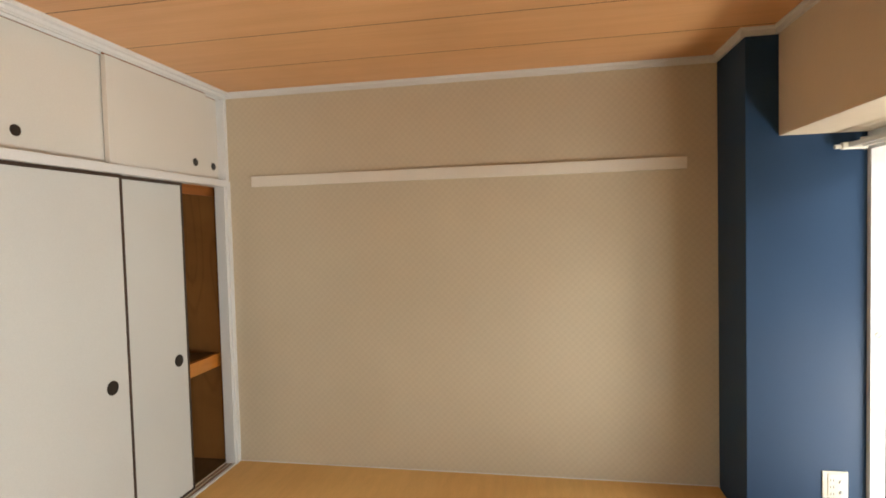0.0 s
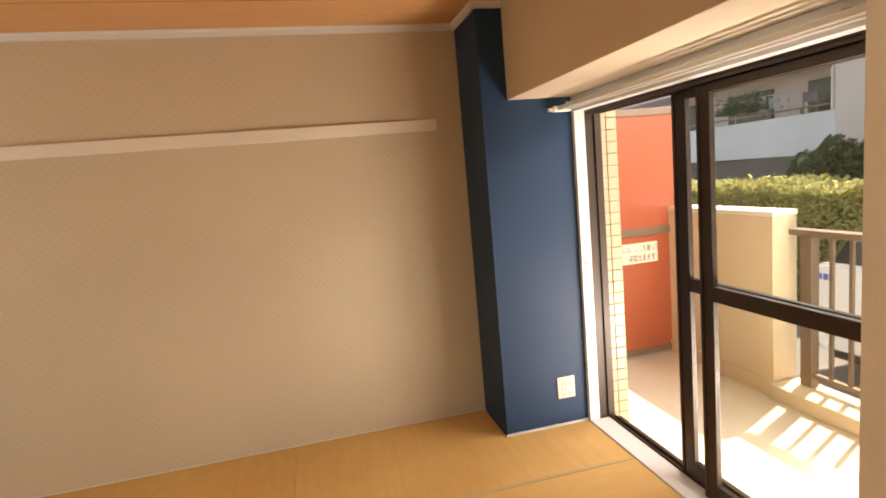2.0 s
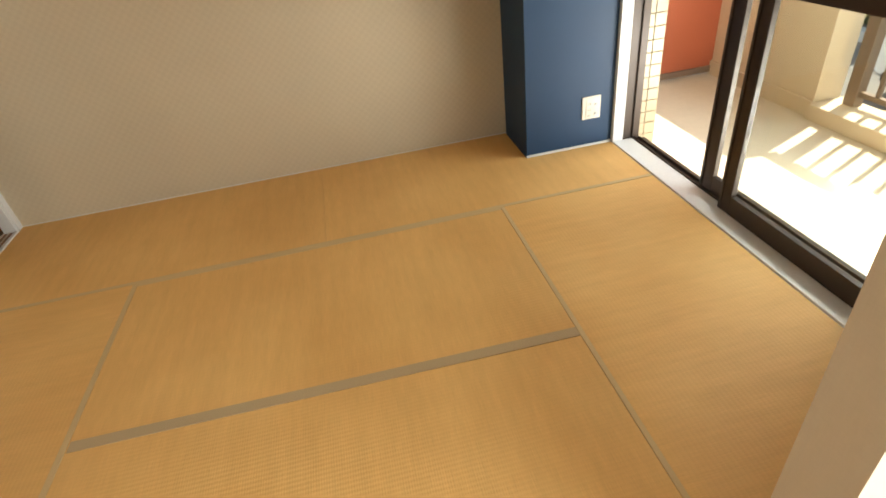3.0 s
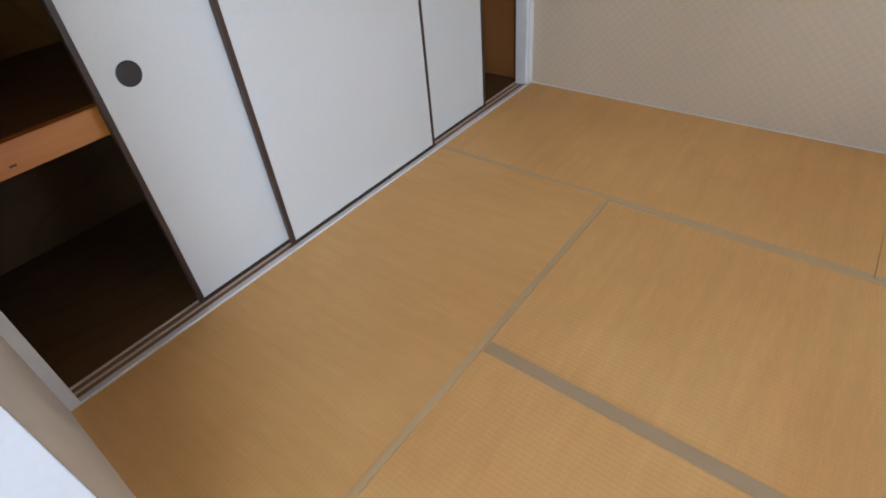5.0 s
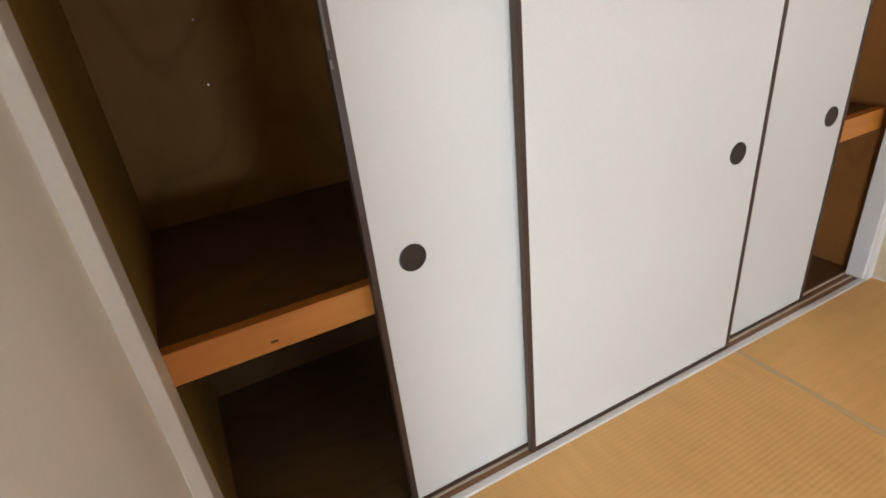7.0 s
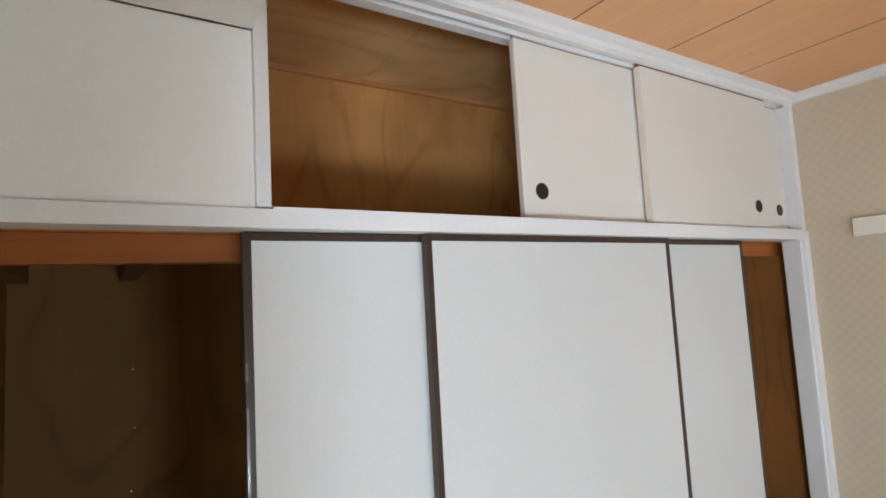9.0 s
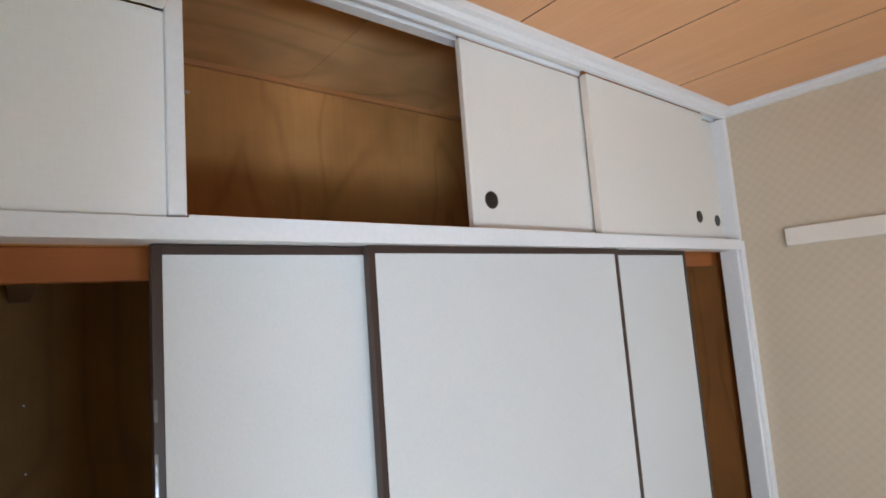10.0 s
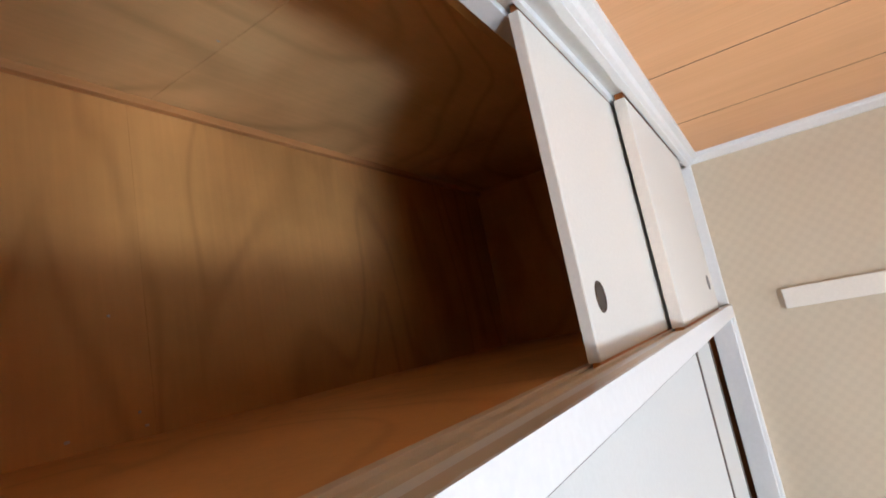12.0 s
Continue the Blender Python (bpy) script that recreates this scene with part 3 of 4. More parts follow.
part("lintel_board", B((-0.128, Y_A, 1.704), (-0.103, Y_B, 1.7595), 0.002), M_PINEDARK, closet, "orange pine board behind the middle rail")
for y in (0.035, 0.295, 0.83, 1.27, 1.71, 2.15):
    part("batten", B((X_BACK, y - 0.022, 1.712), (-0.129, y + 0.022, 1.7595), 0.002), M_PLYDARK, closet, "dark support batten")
part("upper_floor", B((X_BACK, Y_A, 1.760), (-0.0822, Y_B, 1.7935)), M_PLY, closet, "orange-brown plywood cupboard floor")
for a, b in ((0.02, 1.048), (1.0482, 1.96), (1.9602, Y_B)):
    part("upper_back", B((X_BACK - 0.02, a, 1.765), (X_BACK, b, 2.49), 0.0006), M_PLY, closet, "orange-brown plywood with wavy grain")
for a, b in ((0.02, 1.09), (1.0915, 2.02), (2.022, Y_B)):
    part("upper_lid", B((X_BACK, a, 2.475), (-0.11, b, 2.49), 0.0008), M_PLYTOP, closet, "plywood cupboard ceiling")
for x, y, z, r in ((-0.58, 1.072, 2.475, 0.0022), (-0.858, 0.90, 1.816, 0.0026), (-0.858, 1.03, 1.814, 0.0022), (-0.858, 0.71, 2.364, 0.005)):
    part("paint_speck", B((x - r * 0.8, y - r * 1.6, z - r), (x + r * 0.8, y + r * 1.6, z + r), r * 0.5), M_SILL, closet, "dried pale paint speck")
part("upper_batten", B((X_BACK, 0.05, 2.456), (X_BACK + 0.018, Y_B, 2.4748), 0.002), M_LAUAN, closet, "thin pine strip in the cupboard corner")
part("upper_side", B((X_BACK, 0.42, 1.7938), (-0.101, 0.497, 2.4748)), M_PLY, closet)
part("front_fill", B((-0.13, 0.42, 2.330), (-0.1005, Y_B, 2.4745)), M_PLYTOP, closet)


# peeling paint under the cupboard head
part("peeling_paint", B((-0.0132, 2.402, 2.2935), (-0.0105, 2.450, 2.3025), 0.0008), M_TRIM, closet, "peeling strip of white paint")

# nail heads in the cupboard lining
for x, y, z in ((X_BACK, 0.76, 1.86), (X_BACK, 0.98, 2.02), (X_BACK, 1.02, 1.84), (X_BACK, 0.30, 1.10), (X_BACK, 0.31, 1.28), (X_BACK, 0.305, 1.45)):
    part("nail", disc(bmesh.new(), (x + 0.0008, y, z), 0, 0.0026, 0.0016, 10), M_STEEL, closet)
part("nail", disc(bmesh.new(), (-0.46, 1.02, 2.4742), 2, 0.0035, 0.0016, 10), M_STEEL, closet)


def sliding_door(y0, y1, x0, x1, z0, z1, pull_y, pull_z, label):
    """A papered sliding door in a thin lacquered frame, with a round sunken pull."""
    d = thing("sliding_door", (x0, (y0 + y1) / 2, z0), label, "sliding door", "closet sliding doors")
    f = 0.0165
    part("panel", B((x0 + 0.003, y0 + f, z0 + 0.0165), (x1 - 0.002, y1 - f, z1 - 0.0165), 0.0008), M_DOOR, d)
    for a, b in ((y0, y0 + f), (y1 - f, y1)):
        part("stile", B((x0, a, z0), (x1, b, z1), 0.0016), M_LACQUER, d, "dark brown lacquered stile")
    part("bottom_rail", B((x0, y0 + f, z0), (x1, y1 - f, z0 + 0.0165), 0.0012), M_LACQUER, d, "dark brown lacquered rail")
    part("top_rail", B((x0, y0 + f, z1 - 0.0165), (x1, y1 - f, z1), 0.0012), M_LACQUER, d, "dark brown lacquered rail")
    p = part("pull", disc(bmesh.new(), (x1 - 0.0015, pull_y, pull_z), 0, 0.031, 0.003), M_PULL, d, "round dark sunken finger pull")
    part("rim", ring(bmesh.new(), (x1 - 0.0005, pull_y, pull_z), 0, 0.0315, 0.0022), M_PULL, p)
    return d


first = sliding_door(0.453, 1.318, -0.0625, -0.0415, 0.003, 1.7565, 0.557, 0.767, "white papered sliding door with dark lacquered frame on the rear track")
sliding_door(0.836, 1.714, -0.0335, -0.0125, 0.003, 1.7565, 1.599, 0.768, "white papered sliding door with dark lacquered frame on the front track")
sliding_door(1.322, 2.187, -0.0625, -0.0415, 0.003, 1.7565, 2.098, 0.770, "white papered sliding door beside a dark gap at the closet end")

for z0, z1 in ((1.478, 1.512), (1.222, 1.430), (1.190, 1.205)):
    part("tape_remnant", B((-0.0413, 0.4535, z0), (-0.0409, 0.4590, z1), 0.0001), M_TAPE, first, "shiny worn strip on the lacquer")


PULL_Z = 1.882                  # height of the cupboard doors' finger pulls


def upper_door(y0, y1, x0, x1, pulls, label):
    d = thing("cupboard_door", (x0, (y0 + y1) / 2, 1.795), label, "cupboard door", "upper cupboard sliding doors")
    part("panel", B((x0, y0 + 0.0008, 1.7995), (x1, y1 - 0.0008, 2.3005), 0.0015), M_UDOOR, d)
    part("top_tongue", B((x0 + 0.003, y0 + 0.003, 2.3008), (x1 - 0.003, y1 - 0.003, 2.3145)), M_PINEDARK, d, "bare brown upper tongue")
    part("edge_band", B((x0, y0 - 0.0008, 1.7998), (x1 - 0.0012, y0 + 0.0006, 2.3000)), M_UEDGE, d)
    part("tongue", B((x0 + 0.004, y0 + 0.002, 1.7930), (x1 - 0.002, y1 - 0.002, 1.7992)), M_PINE, d, "bare wooden lower tongue")
    for y in pulls:
        p = part("pull", disc(bmesh.new(), (x1 - 0.0005, y, PULL_Z), 0, 0.0215, 0.002), M_PULL, d, "round dark finger pull")
        part("rim", ring(bmesh.new(), (x1, y, PULL_Z), 0, 0.0215, 0.0017), M_RIM, p)
    return d


upper_door(1.163, 1.823, -0.0635, -0.0475, (1.230,), "cream laminate cupboard door slid behind its neighbour")
upper_door(1.649, 2.400, -0.038, -0.0135, (2.276,), "cream laminate cupboard door on the front track")
upper_door(1.825, 2.552, -0.0635, -0.0475, (2.500,), "cream laminate cupboard door against the white post")


# ---- the balcony window ----
window = thing("window_1", (3.5, 1.36, 0), "bronze aluminium sliding balcony window slid half open", "window", kind="structure")
bm = bmesh.new()
box(bm, (X_WIN, WIN_B - 0.018, -0.01), (3.452, COL_Y - 0.0005, HEAD_Z - 0.0085), 0.002)
part("window_casing", bm, M_TRIM, window, "white painted wooden casing")
part("window_casing", B((X_WIN, WIN_A - 0.03, HEAD_Z - 0.008), (3.452, COL_Y - 0.0005, BEAM_Z - 0.0005), 0.002), M_TRIM, window, "white painted wooden casing")
part("window_casing", B((X_WIN, WIN_A - 0.03, -0.01), (3.452, WIN_A, HEAD_Z - 0.0085), 0.002), M_TRIM, window, "white painted wooden casing")
part("window_sill", B((X_WIN + 0.001, WIN_A, -0.05), (3.508, WIN_B - 0.0185, 0.006), 0.002), M_GLOSSWHITE, window, "glossy white painted threshold")
F0, F1 = 3.4525, 3.552
part("window_frame", B((F0, WIN_B - 0.014, -0.02), (F1, WIN_B + 0.02, HEAD_Z + 0.02), 0.002), M_BRONZE, window)
part("window_frame", B((F0, WIN_A - 0.02, -0.02), (F1, WIN_A + 0.026, HEAD_Z + 0.02), 0.002), M_BRONZE, window)
bm = bmesh.new()
box(bm, (F0, WIN_A + 0.026, HEAD_Z - 0.015), (F1, WIN_B - 0.026, HEAD_Z + 0.02), 0.002)
for x in (3.462, 3.508, 3.545):
    box(bm, (x - 0.004, WIN_A + 0.026, HEAD_Z - 0.030), (x + 0.004, WIN_B - 0.026, HEAD_Z - 0.0155), 0.001)
part("window_frame", bm, M_BRONZE, window)
bm = bmesh.new()
box(bm, (3.5085, WIN_A + 0.026, -0.06), (F1 + 0.03, WIN_B - 0.026, 0.000), 0.001)
for x in (3.513, 3.545):
    box(bm, (x - 0.003, WIN_A + 0.026, 0.0), (x + 0.003, WIN_B - 0.026, 0.014), 0.001)
part("bottom_track", bm, M_BRONZE, window)
# a strip on the frame, as seen beside the tiles
part("side_channel", B((3.505, WIN_B - 0.026, 0.0), (3.512, WIN_B - 0.0142, HEAD_Z - 0.035), 0.001), M_BRONZE, window)
part("tassel_hook", ring(bmesh.new(), (3.420, WIN_B - 0.024, 0.93), 1, 0.012, 0.0028, 20, 6), M_PLASTIC, window, "small white tassel hook")


def sash(y0, y1, x0, x1, wide, label):
    s = part("sash", B((x0, y0, 0.008), (x1, y0 + 0.05, HEAD_Z - 0.032), 0.003), M_BRONZE, window, label)
    part("stile", B((x0, y1 - wide, 0.008), (x1, y1, HEAD_Z - 0.032), 0.003), M_BRONZE, s)
    part("stile_lip", B((x0 - 0.004, y1 - 0.022, 0.012), (x0 - 0.0002, y1 - 0.012, HEAD_Z - 0.037), 0.001), M_BRONZE, s)
    part("top_rail", B((x0, y0 + 0.05, HEAD_Z - 0.066), (x1, y1 - wide, HEAD_Z - 0.032), 0.002), M_BRONZE, s)
    part("middle_rail", B((x0, y0 + 0.05, 0.890), (x1, y1 - wide, 0.952), 0.003), M_BRONZE, s)
    part("bottom_rail", B((x0, y0 + 0.05, 0.008), (x1, y1 - wide, 0.095), 0.002), M_BRONZE, s)
    for a, b in ((0.095, 0.890), (0.952, HEAD_Z - 0.066)):
        pane = part("pane", B(((x0 + x1) / 2 - 0.0025, y0 + 0.05, a), ((x0 + x1) / 2 + 0.0025, y1 - wide, b)), M_GLASS, s, "clear glass")
        pane.visible_shadow = False


sash(0.527, 1.336, 3.474, 3.500, 0.074, "inner sliding sash with dark bronze frame")
sash(0.540, 1.536, 3.516, 3.541, 0.088, "outer sliding sash slid behind the inner one")

# curtain rail under the beam
curtain = thing("curtain_rail", (3.33, 1.4, 1.78), "white double curtain rail below the window beam", "curtain rail")
for x in (3.300, 3.352):
    part("rail", B((x - 0.011, WIN_A, 1.776), (x + 0.011, 2.145, 1.797), 0.004), M_TRIM, curtain)
    part("slot", B((x - 0.003, WIN_A, 1.7748), (x + 0.003, 2.14, 1.7765)), M_SILL, curtain)
part("end_cap", B((3.268, 2.145, 1.768), (3.372, 2.175, 1.800), 0.006), M_PLASTIC, curtain)
part("end_cap", B((3.240, 2.152, 1.772), (3.270, 2.170, 1.790), 0.004), M_PLASTIC, curtain)
for y in (2.05, 1.55, 1.05, 0.6):
    part("bracket", B((3.290, y - 0.010, 1.797), (3.397, y + 0.010, 1.806), 0.002), M_TRIM, curtain)

# ---- the balcony ----
solid("balcony_floor", B((3.552, -3.0, Z_BAL - 0.2), (4.90, 6.0, Z_BAL)), M_CONCRETE, "sunlit pale concrete balcony floor", "balcony floor", kind="structure")
solid("wall_facade", B((3.5535, COL_Y + 0.062, Z_BAL - 0.2), (3.700, 3.9, 2.75)), M_GROUT, "grout bed of the tiled facade column", "wall", kind="structure")
solid("wall_balcony_slab", B((3.55, -3.0, 2.66), (5.25, 6.0, 2.85)), M_CAP, "slab of the balcony above", "slab", kind="structure")
solid("wall_upper_facade", B((3.552, -3.7, HEAD_Z + 0.03), (3.60, COL_Y + 0.05, 2.75)), M_PARAPET, "plaster facade above the window", "wall", kind="structure")
bm = bmesh.new()
for a, b, z0, z1 in ((-0.52, WIN_A - 0.02, -1.4, HEAD_Z + 0.029), (-3.7, -2.68, -1.4, HEAD_Z + 0.029), (-2.68, -0.52, -1.4, 0.0)):
    box(bm, (3.552, a, z0), (3.60, b, z1))
solid("wall_side_facade", bm, M_PARAPET, "plaster facade beside the window", "wall", kind="structure")

parapet = thing("balcony_wall", (4.78, 2.8, Z_BAL), "cream plastered balcony wall with a white cap", "balcony wall", kind="structure")
part("wall", B((4.700, 2.18, Z_BAL), (4.885, 6.0, 1.055), 0.004), M_PARAPET, parapet)
part("cap", B((4.695, 2.175, 1.0555), (4.890, 6.0, 1.088), 0.006), M_CAP, parapet)
part("plinth", B((4.683, 2.170, Z_BAL), (4.6995, 6.0, 0.0), 0.003), M_PARAPET, parapet)
kerb = thing("balcony_kerb", (4.72, 1.0, Z_BAL), "low plastered kerb under the balcony railing", "kerb", kind="structure")
part("kerb", B((4.655, -3.0, Z_BAL), (4.90, 2.169, -0.005), 0.006), M_PARAPET, kerb)

railing = thing("balcony_railing", (4.83, 1.0, -0.005), "brown aluminium balcony railing with upright bars", "railing")
part("top_rail", B((4.790, -3.0, 0.938), (4.872, 2.155, 0.975), 0.006), M_PFRAME, railing)
part("lower_rail", B((4.815, -3.0, 0.055), (4.850, 2.06, 0.085), 0.003), M_PFRAME, railing)
part("post", B((4.800, 2.005, -0.006), (4.862, 2.080, 0.938), 0.004), M_PFRAME, railing)
part("post", B((4.800, 0.55, -0.006), (4.862, 0.61, 0.938), 0.004), M_PFRAME, railing)
for i in range(34):
    y = 1.90 - 0.118 * i
    if not 0.5 < y < 0.66:
        part("bar", B((4.822, y - 0.011, 0.085), (4.842, y + 0.011, 0.938), 0.002), M_PFRAME, railing)

screen = thing("balcony_partition", (4.27, 3.17, Z_BAL), "red emergency break-through partition in a taupe frame", "partition")
PX0, PX1, PY = 3.702, 4.862, 3.17
for x in (PX0, PX1 - 0.032):
    part("stile", B((x, PY - 0.018, Z_BAL + 0.0), (x + 0.032, PY + 0.018, 1.862), 0.003), M_PFRAME, screen)
for z0, z1 in ((Z_BAL + 0.02, Z_BAL + 0.065), (0.884, 0.945), (1.808, 1.862)):
    part("crossbar", B((PX0 + 0.0325, PY - 0.017, z0), (PX1 - 0.0325, PY + 0.017, z1), 0.003), M_PFRAME, screen)
for z0, z1 in ((Z_BAL + 0.0655, 0.8835), (0.9455, 1.8075)):
    part("board", B((PX0 + 0.0325, PY - 0.004, z0), (PX1 - 0.0325, PY + 0.004, z1)), M_RED, screen, "red fibre-cement board")

notice = thing("notice_sign", (4.4, PY - 0.005, 0.69), "ivory notice plate with black Japanese writing on the red partition", "sign")
part("plate", B((4.02, PY - 0.0065, 0.668), (4.590, PY - 0.0042, 0.828), 0.001), M_SIGN, notice)


def lettering(text, x, y, z, size, material, parent, turn=(90, 0, 0), squeeze=1.0):
    c = bpy.data.curves.new("lettering", "FONT")
    c.body, c.size, c.extrude, c.align_x = text, size, 0.0004, "LEFT"
    ob = new("lettering", c)
    bpy.context.view_layer.update()
    data = bpy.data.meshes.new_from_object(ob.evaluated_get(bpy.context.evaluated_depsgraph_get()))
    bpy.data.objects.remove(ob)
    data.materials.clear()
    data.materials.append(material)
    data.transform(pose(x, y, z, *turn) @ Matrix.Diagonal((squeeze, 1, 1, 1)))
    ob = new("character", data)
    ob.parent = parent
    ob.matrix_parent_inverse = spot_of(parent).inverted()
    return ob


for text, x, z, step in (("際には、ここを破って", 4.235, 0.764, 0.0366), ("へ避難出来ます", 4.290, 0.686, 0.0397)):
    for i, sign in enumerate(text):
        lettering(sign, x + i * step, PY - 0.0068, z, 0.062, M_INK, notice, squeeze=step / 0.062)
for x in (4.05, 4.11, 4.17):
    part("bar", B((x, PY - 0.0072, 0.785), (x + 0.045, PY - 0.0064, 0.832)), M_INK, notice)
    part("bar", B((x + 0.03, PY - 0.0072, 0.708), (x + 0.075, PY - 0.0064, 0.755)), M_INK, notice)

# ---- outside ----
Z_GROUND = -1.15
bm = bmesh.new()
box(bm, (4.92, -600, Z_GROUND - 0.3), (900, 900, Z_GROUND))
solid("ground", bm, M_ASPHALT, "pale sunlit asphalt car park ground", "ground", kind="structure")
solid("wall_basement", B((3.56, -3.6, Z_GROUND - 0.3), (4.90, 6.0, Z_BAL - 0.201)), M_GREYWALL, "concrete base under the balcony", "wall", kind="structure")
solid("kerb_stone", B((9.0, -20, Z_GROUND), (9.2, 40, Z_GROUND + 0.14), 0.01), M_CAP, "pale concrete kerb before the hedge", "kerb", kind="structure")


def leaves(name, count, spot, size, material, label, category):
    """Many small folded leaves; spot() gives each one's place."""
    rng = random.Random(7)
    verts, faces = [], []
    for _ in range(count):
        c, s = Vector(spot(rng)), size * rng.uniform(0.6, 1.4)
        m = Euler((rng.uniform(-1.1, 1.1), rng.uniform(-1.1, 1.1), rng.uniform(0, 6.3))).to_matrix()
        k = len(verts)
        for p in ((0, -1, 0), (0.42, -0.1, 0.12), (0, 1, -0.1), (-0.42, -0.1, 0.12)):
            verts.append(c + m @ (Vector(p) * s))
        faces += [(k, k + 1, k + 2), (k, k + 2, k + 3)]
    data = bpy.data.meshes.new(name)
    data.from_pydata(verts, [], faces)
    data.materials.append(material)
    return tagged(new(name, data), label, category, kind="stuff")


def hedge_spot(rng):
    y = rng.uniform(1.0, 16.0)
    top = 0.77 + 0.11 * noise.noise((y * 0.9, 3.1, 0)) + 0.10 * noise.noise((y * 4.0, 7.7, 0))
    if rng.random() < 0.42:
        return rng.uniform(9.45, 10.9), y, top + rng.gauss(0, 0.05)
    z = Z_GROUND + (top - Z_GROUND) * rng.random() ** 0.6
    return 9.45 + 0.16 * noise.noise((y * 1.6, z * 1.6, 5)) + abs(rng.gauss(0, 0.09)), y, z


leaves("hedge", 46000, hedge_spot, 0.055, M_LEAF, "sunlit clipped green hedge with an uneven top", "hedge")
# filler block behind the leaves; the hedge's inner shade is in its dark colour
solid("hedge_core", B((9.75, 1.0, Z_GROUND), (10.8, 16.0, 0.58)), M_LEAFDARK, "dark filler block in the hedge, coloured as its shaded inside", "hedge", kind="stuff")

for sx, sy, r, h, seed in ((14.2, 9.7, 0.90, 1.72, 1), (14.4, 10.55, 0.55, 1.30, 2), (14.2, 8.5, 1.0, 1.7, 3)):
    shrub = thing("shrub", (sx, sy, Z_GROUND), "dark green rounded shrub before the concrete wall", "shrub", "shrubs by the wall")
    rng = random.Random(seed)
    bm = bmesh.new()
    for k in range(5):
        a = 1.26 * k
        bmesh.ops.create_cone(bm, cap_ends=True, segments=6, radius1=0.035, radius2=0.01, depth=1.8,
                              matrix=pose(sx + 0.16 * math.cos(a), sy + 0.16 * math.sin(a), Z_GROUND + 0.9, 9 * math.sin(a), 9 * math.cos(a), 0))
    part("stems", bm, M_TWIG, shrub)

    def shrub_spot(q, sx=sx, sy=sy, r=r, h=h, seed=seed):
        d = Vector((q.gauss(0, 1), q.gauss(0, 1), q.gauss(0, 1))).normalized()
        w = r * (0.72 + 0.36 * noise.noise(d * 2.2 + Vector((seed, 0, 0)))) * (0.75 + 0.25 * q.random())
        return sx + d.x * w, sy + d.y * w, h - r + d.z * w * 1.15
    crown = leaves("crown", 3600, shrub_spot, 0.075, M_LEAFDARK, "dense dark green leaves", "")
    crown.parent, crown.matrix_parent_inverse = shrub, spot_of(shrub).inverted()

# building across the yard
hall = thing("apartment_building", (18, 12, Z_GROUND), "pinkish apartment building with a walled terrace across the yard", "building")
part("base_wall", B((16.0, 0.0, Z_GROUND), (16.4, 40.0, 1.17), 0.01), M_DARKWALL, hall, "dark stone-faced base")
part("terrace_wall", B((15.9, 10.95, 1.171), (16.1, 40.0, 2.34), 0.01), M_GREYWALL, hall, "pale grey terrace wall")
part("terrace_floor", B((16.1, 0.0, 1.171), (18.9, 40.0, 1.55)), M_GREYWALL, hall)
part("facade", B((18.9, 0.0, Z_GROUND), (19.3, 40.0, 9.0)), M_PINKWALL, hall)
part("eave", B((17.0, 9.0, 3.93), (18.9, 40.0, 4.45), 0.02), M_PINKWALL, hall, "overhanging slab")
part("wing", B((15.6, 0.0, 1.171), (18.9, 10.90, 9.0), 0.02), M_PINKWALL, hall, "projecting pinkish wing")
part("handrail", B((15.98, 11.0, 2.50), (16.04, 40.0, 2.55), 0.004), M_PFRAME, hall, "dark handrail on the terrace wall")
for i in range(24):
    part("baluster", B((15.99, 11.1 + 1.15 * i, 2.34), (16.03, 11.14 + 1.15 * i, 2.50)), M_PFRAME, hall)
part("downpipe", disc(bmesh.new(), (15.95, 11.25, 3.04), 2, 0.045, 1.40, 14), M_CAP, hall, "white downpipe")
for i in range(6):
    y = 12.4 + 3.6 * i
    w = part("window", B((18.86, y, 1.9), (18.90, y + 2.2, 3.6), 0.005), M_BRONZE, hall)
    for k in (0, 1):
        part("pane", B((18.845, y + 0.06 + 1.06 * k, 1.96), (18.858, y + 1.08 + 1.06 * k, 3.54)), M_VANGLASS, w)


def planter_spot(q):
    return 16.5 + q.gauss(0, 0.18), 14.9 + q.gauss(0, 0.55), 2.72 + abs(q.gauss(0, 0.22))


leaves("potted_plant", 1500, planter_spot, 0.07, M_LEAFDARK, "green plants standing on the terrace", "plant")

# washing and a folding chair on the terrace
line = thing("clothes_line", (16.5, 14.2, 2.6), "washing pole with pale clothes on the terrace", "clothes line")
part("pole", disc(bmesh.new(), (16.5, 14.2, 3.12), 1, 0.015, 2.2, 10), M_STEEL, line)
for y in (13.15, 15.25):
    part("stand", B((16.49, y, 1.551), (16.51, y + 0.02, 3.12), 0.002), M_STEEL, line)
for k, (y, wide, tall, mat) in enumerate(((13.55, 0.34, 0.42, M_VANWHITE), (13.98, 0.30, 0.50, M_GREYWALL), (14.36, 0.36, 0.36, M_VANWHITE), (14.80, 0.28, 0.44, M_GREYWALL))):
    bm = bmesh.new()
    cols = [[bm.verts.new((16.5 + 0.03 * math.sin(9.0 * i / 8 + k) * (j / 4), y + wide * i / 8, 3.12 - tall * j / 4)) for j in range(5)] for i in range(9)]
    for a, b in zip(cols, cols[1:]):
        for j in range(4):
            bm.faces.new((a[j], b[j], b[j + 1], a[j + 1]))
    bmesh.ops.solidify(bm, geom=bm.faces[:], thickness=0.006)
    part("cloth", bm, mat, line, "pale hanging cloth")
chair = thing("folding_chair", (16.5, 12.4, 1.55), "dark folding chair on the terrace", "chair")
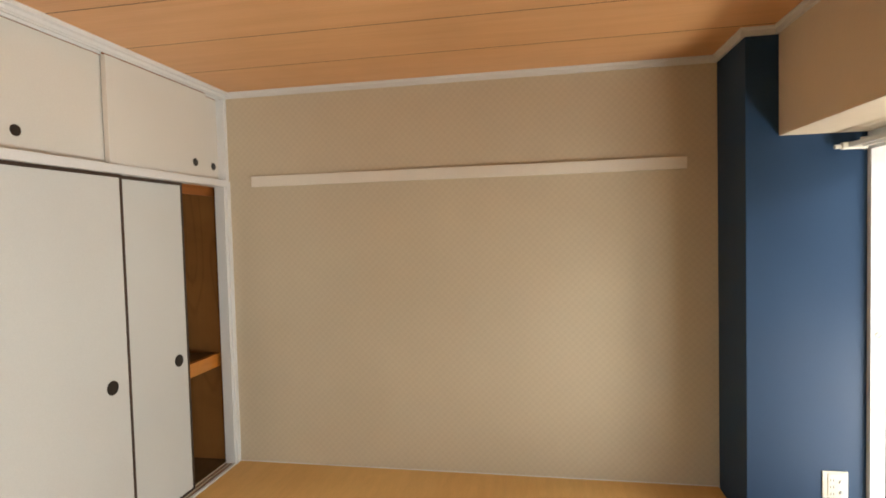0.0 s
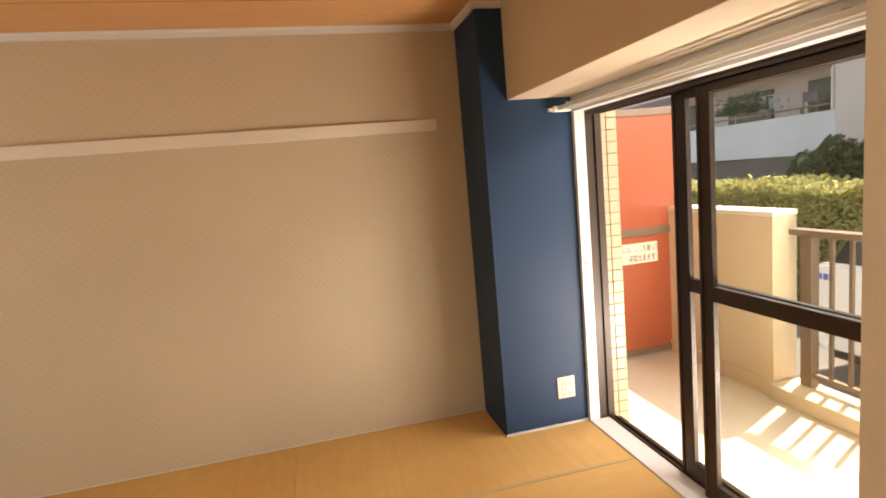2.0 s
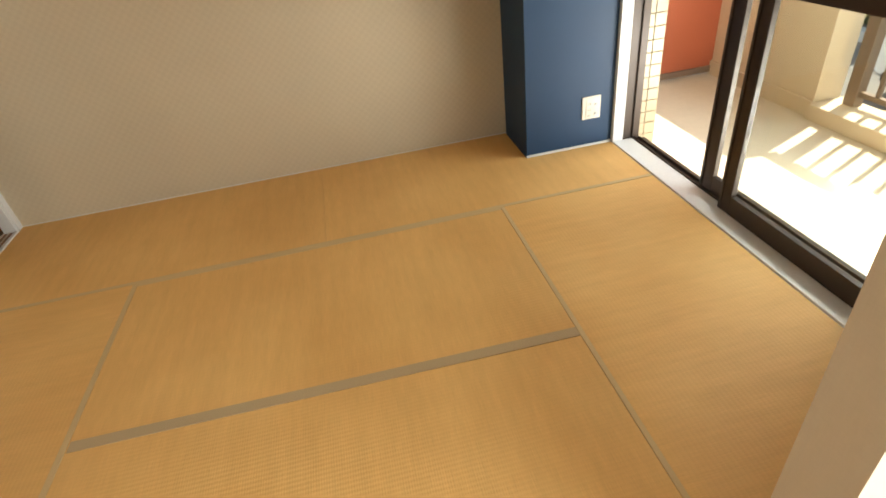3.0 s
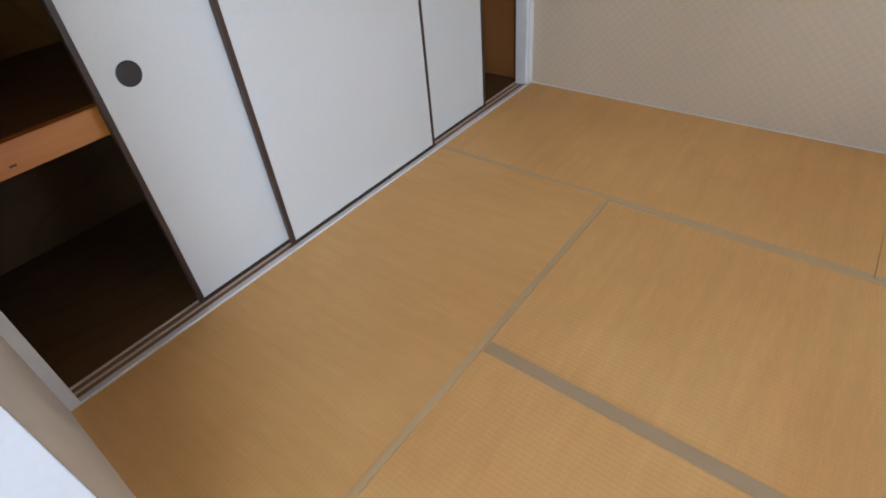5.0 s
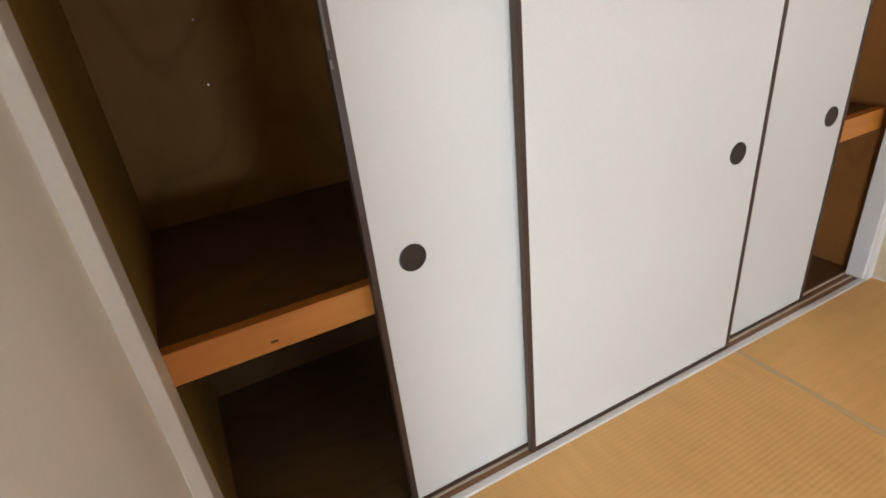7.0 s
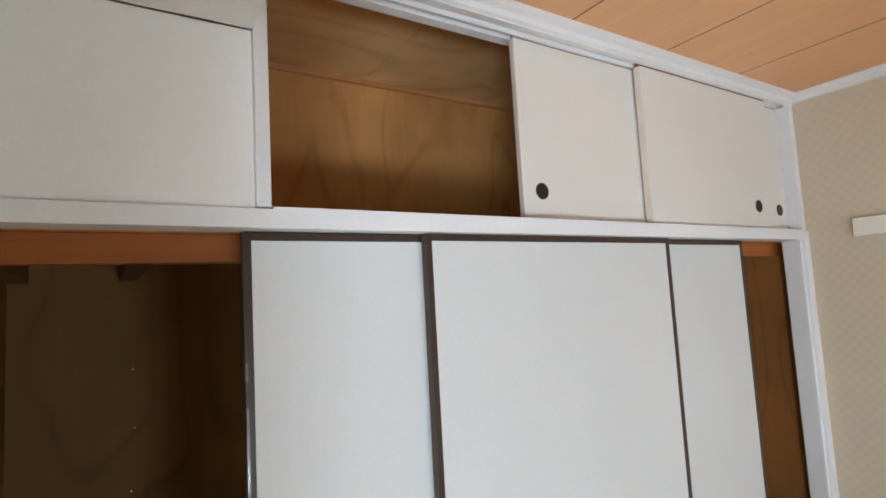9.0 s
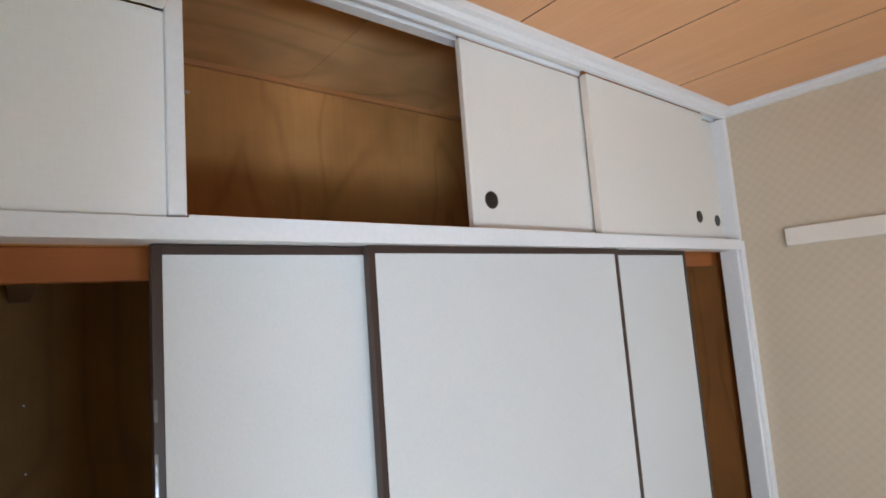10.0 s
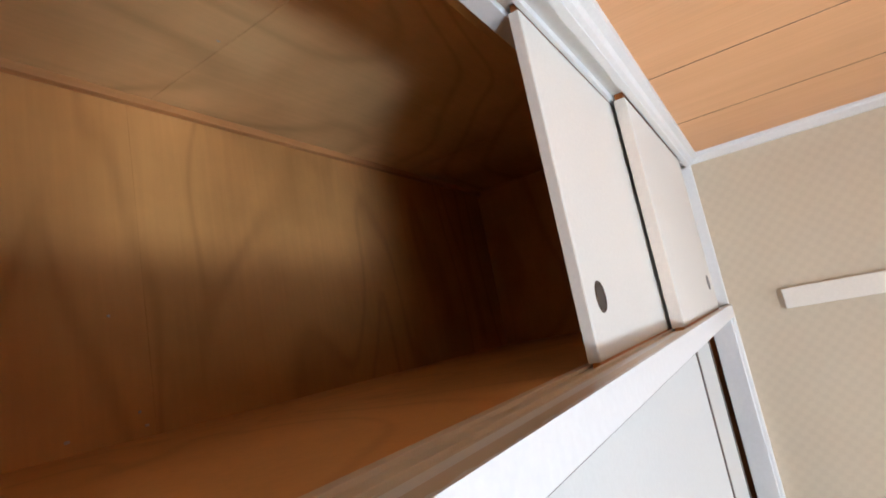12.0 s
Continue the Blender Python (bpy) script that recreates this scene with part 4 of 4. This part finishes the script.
for y in (12.14, 12.62):
    part("leg", B((16.48, y, 1.551), (16.51, y + 0.03, 3.02), 0.004), M_PFRAME, chair)
part("backrest", B((16.475, 12.171, 2.72), (16.50, 12.619, 3.0), 0.006), M_DARKWALL, chair)
part("seat", B((16.2, 12.171, 2.05), (16.50, 12.619, 2.08), 0.006), M_DARKWALL, chair)

# parked van, its tail towards the balcony wall
van = thing("parked_van", (8.3, 2.5, Z_GROUND), "white parked van with dark windows and blue lettering", "van")
bm = prism(bmesh.new(), [(4.36, -0.82), (4.43, -0.60), (4.43, -0.08), (4.38, 0.09), (4.24, 0.14), (0.35, 0.16), (0.12, 0.05), (0.08, -0.7), (0.2, -0.9), (4.2, -0.9)], 0, 7.5, 9.0)
bmesh.ops.bevel(bm, geom=list(bm.edges), offset=0.04, segments=3, affect="EDGES")
body = part("body", bm, M_VANWHITE, van)
part("window_band", prism(bmesh.new(), [(4.20, 0.135), (4.02, 0.40), (1.0, 0.40), (0.55, 0.135)], 0, 7.56, 8.94), M_VANGLASS, body, "dark glass cabin")
part("roof", prism(bmesh.new(), [(4.03, 0.401), (3.93, 0.44), (1.1, 0.44), (0.98, 0.401)], 0, 7.60, 8.90), M_VANWHITE, body)
for y in (3.72, 2.55):
    part("pillar", prism(bmesh.new(), [(y, 0.13), (y + 0.06, 0.13), (y + 0.02, 0.41), (y - 0.04, 0.41)], 0, 7.535, 7.565), M_VANWHITE, body)
part("sill_trim", B((7.488, 0.4, -0.93), (7.53, 4.15, -0.84), 0.006), M_TYRE, body)
part("tail_lamp", B((7.492, 4.372, -0.42), (7.53, 4.425, -0.16), 0.006), M_RED, body, "red tail lamp")
for y in (3.55, 1.05):
    for x in (7.60, 8.90):
        wheel = part("wheel", disc(bmesh.new(), (x, y, -0.85), 0, 0.30, 0.18, 32), M_TYRE, van)
        part("rim", disc(bmesh.new(), (x + (-0.095 if x < 8 else 0.095), y, -0.85), 0, 0.19, 0.01, 24), M_STEEL, wheel)
for i in range(4):
    part("lettering_bar", B((7.484, 4.12 + 0.068 * i, -0.055), (7.4995, 4.165 + 0.068 * i, 0.015), 0.003), M_BLUE, body, "blue lettering")

# ---- facade tiles on the column beside the window ----
column = bpy.data.objects["wall_facade"]
TP, TG = 0.0675, 0.005
tile_mesh = mesh_of("tile", B((0, -0.009, 0), (TP - TG, 0, TP - TG), 0.0012), M_TILE)
for i in range(2):
    for k in range(41):
        tile = new("tile", tile_mesh)
        tile.location = (3.562 + i * TP, COL_Y + 0.0615, Z_BAL + 0.01 + k * TP)
        tile.parent = column
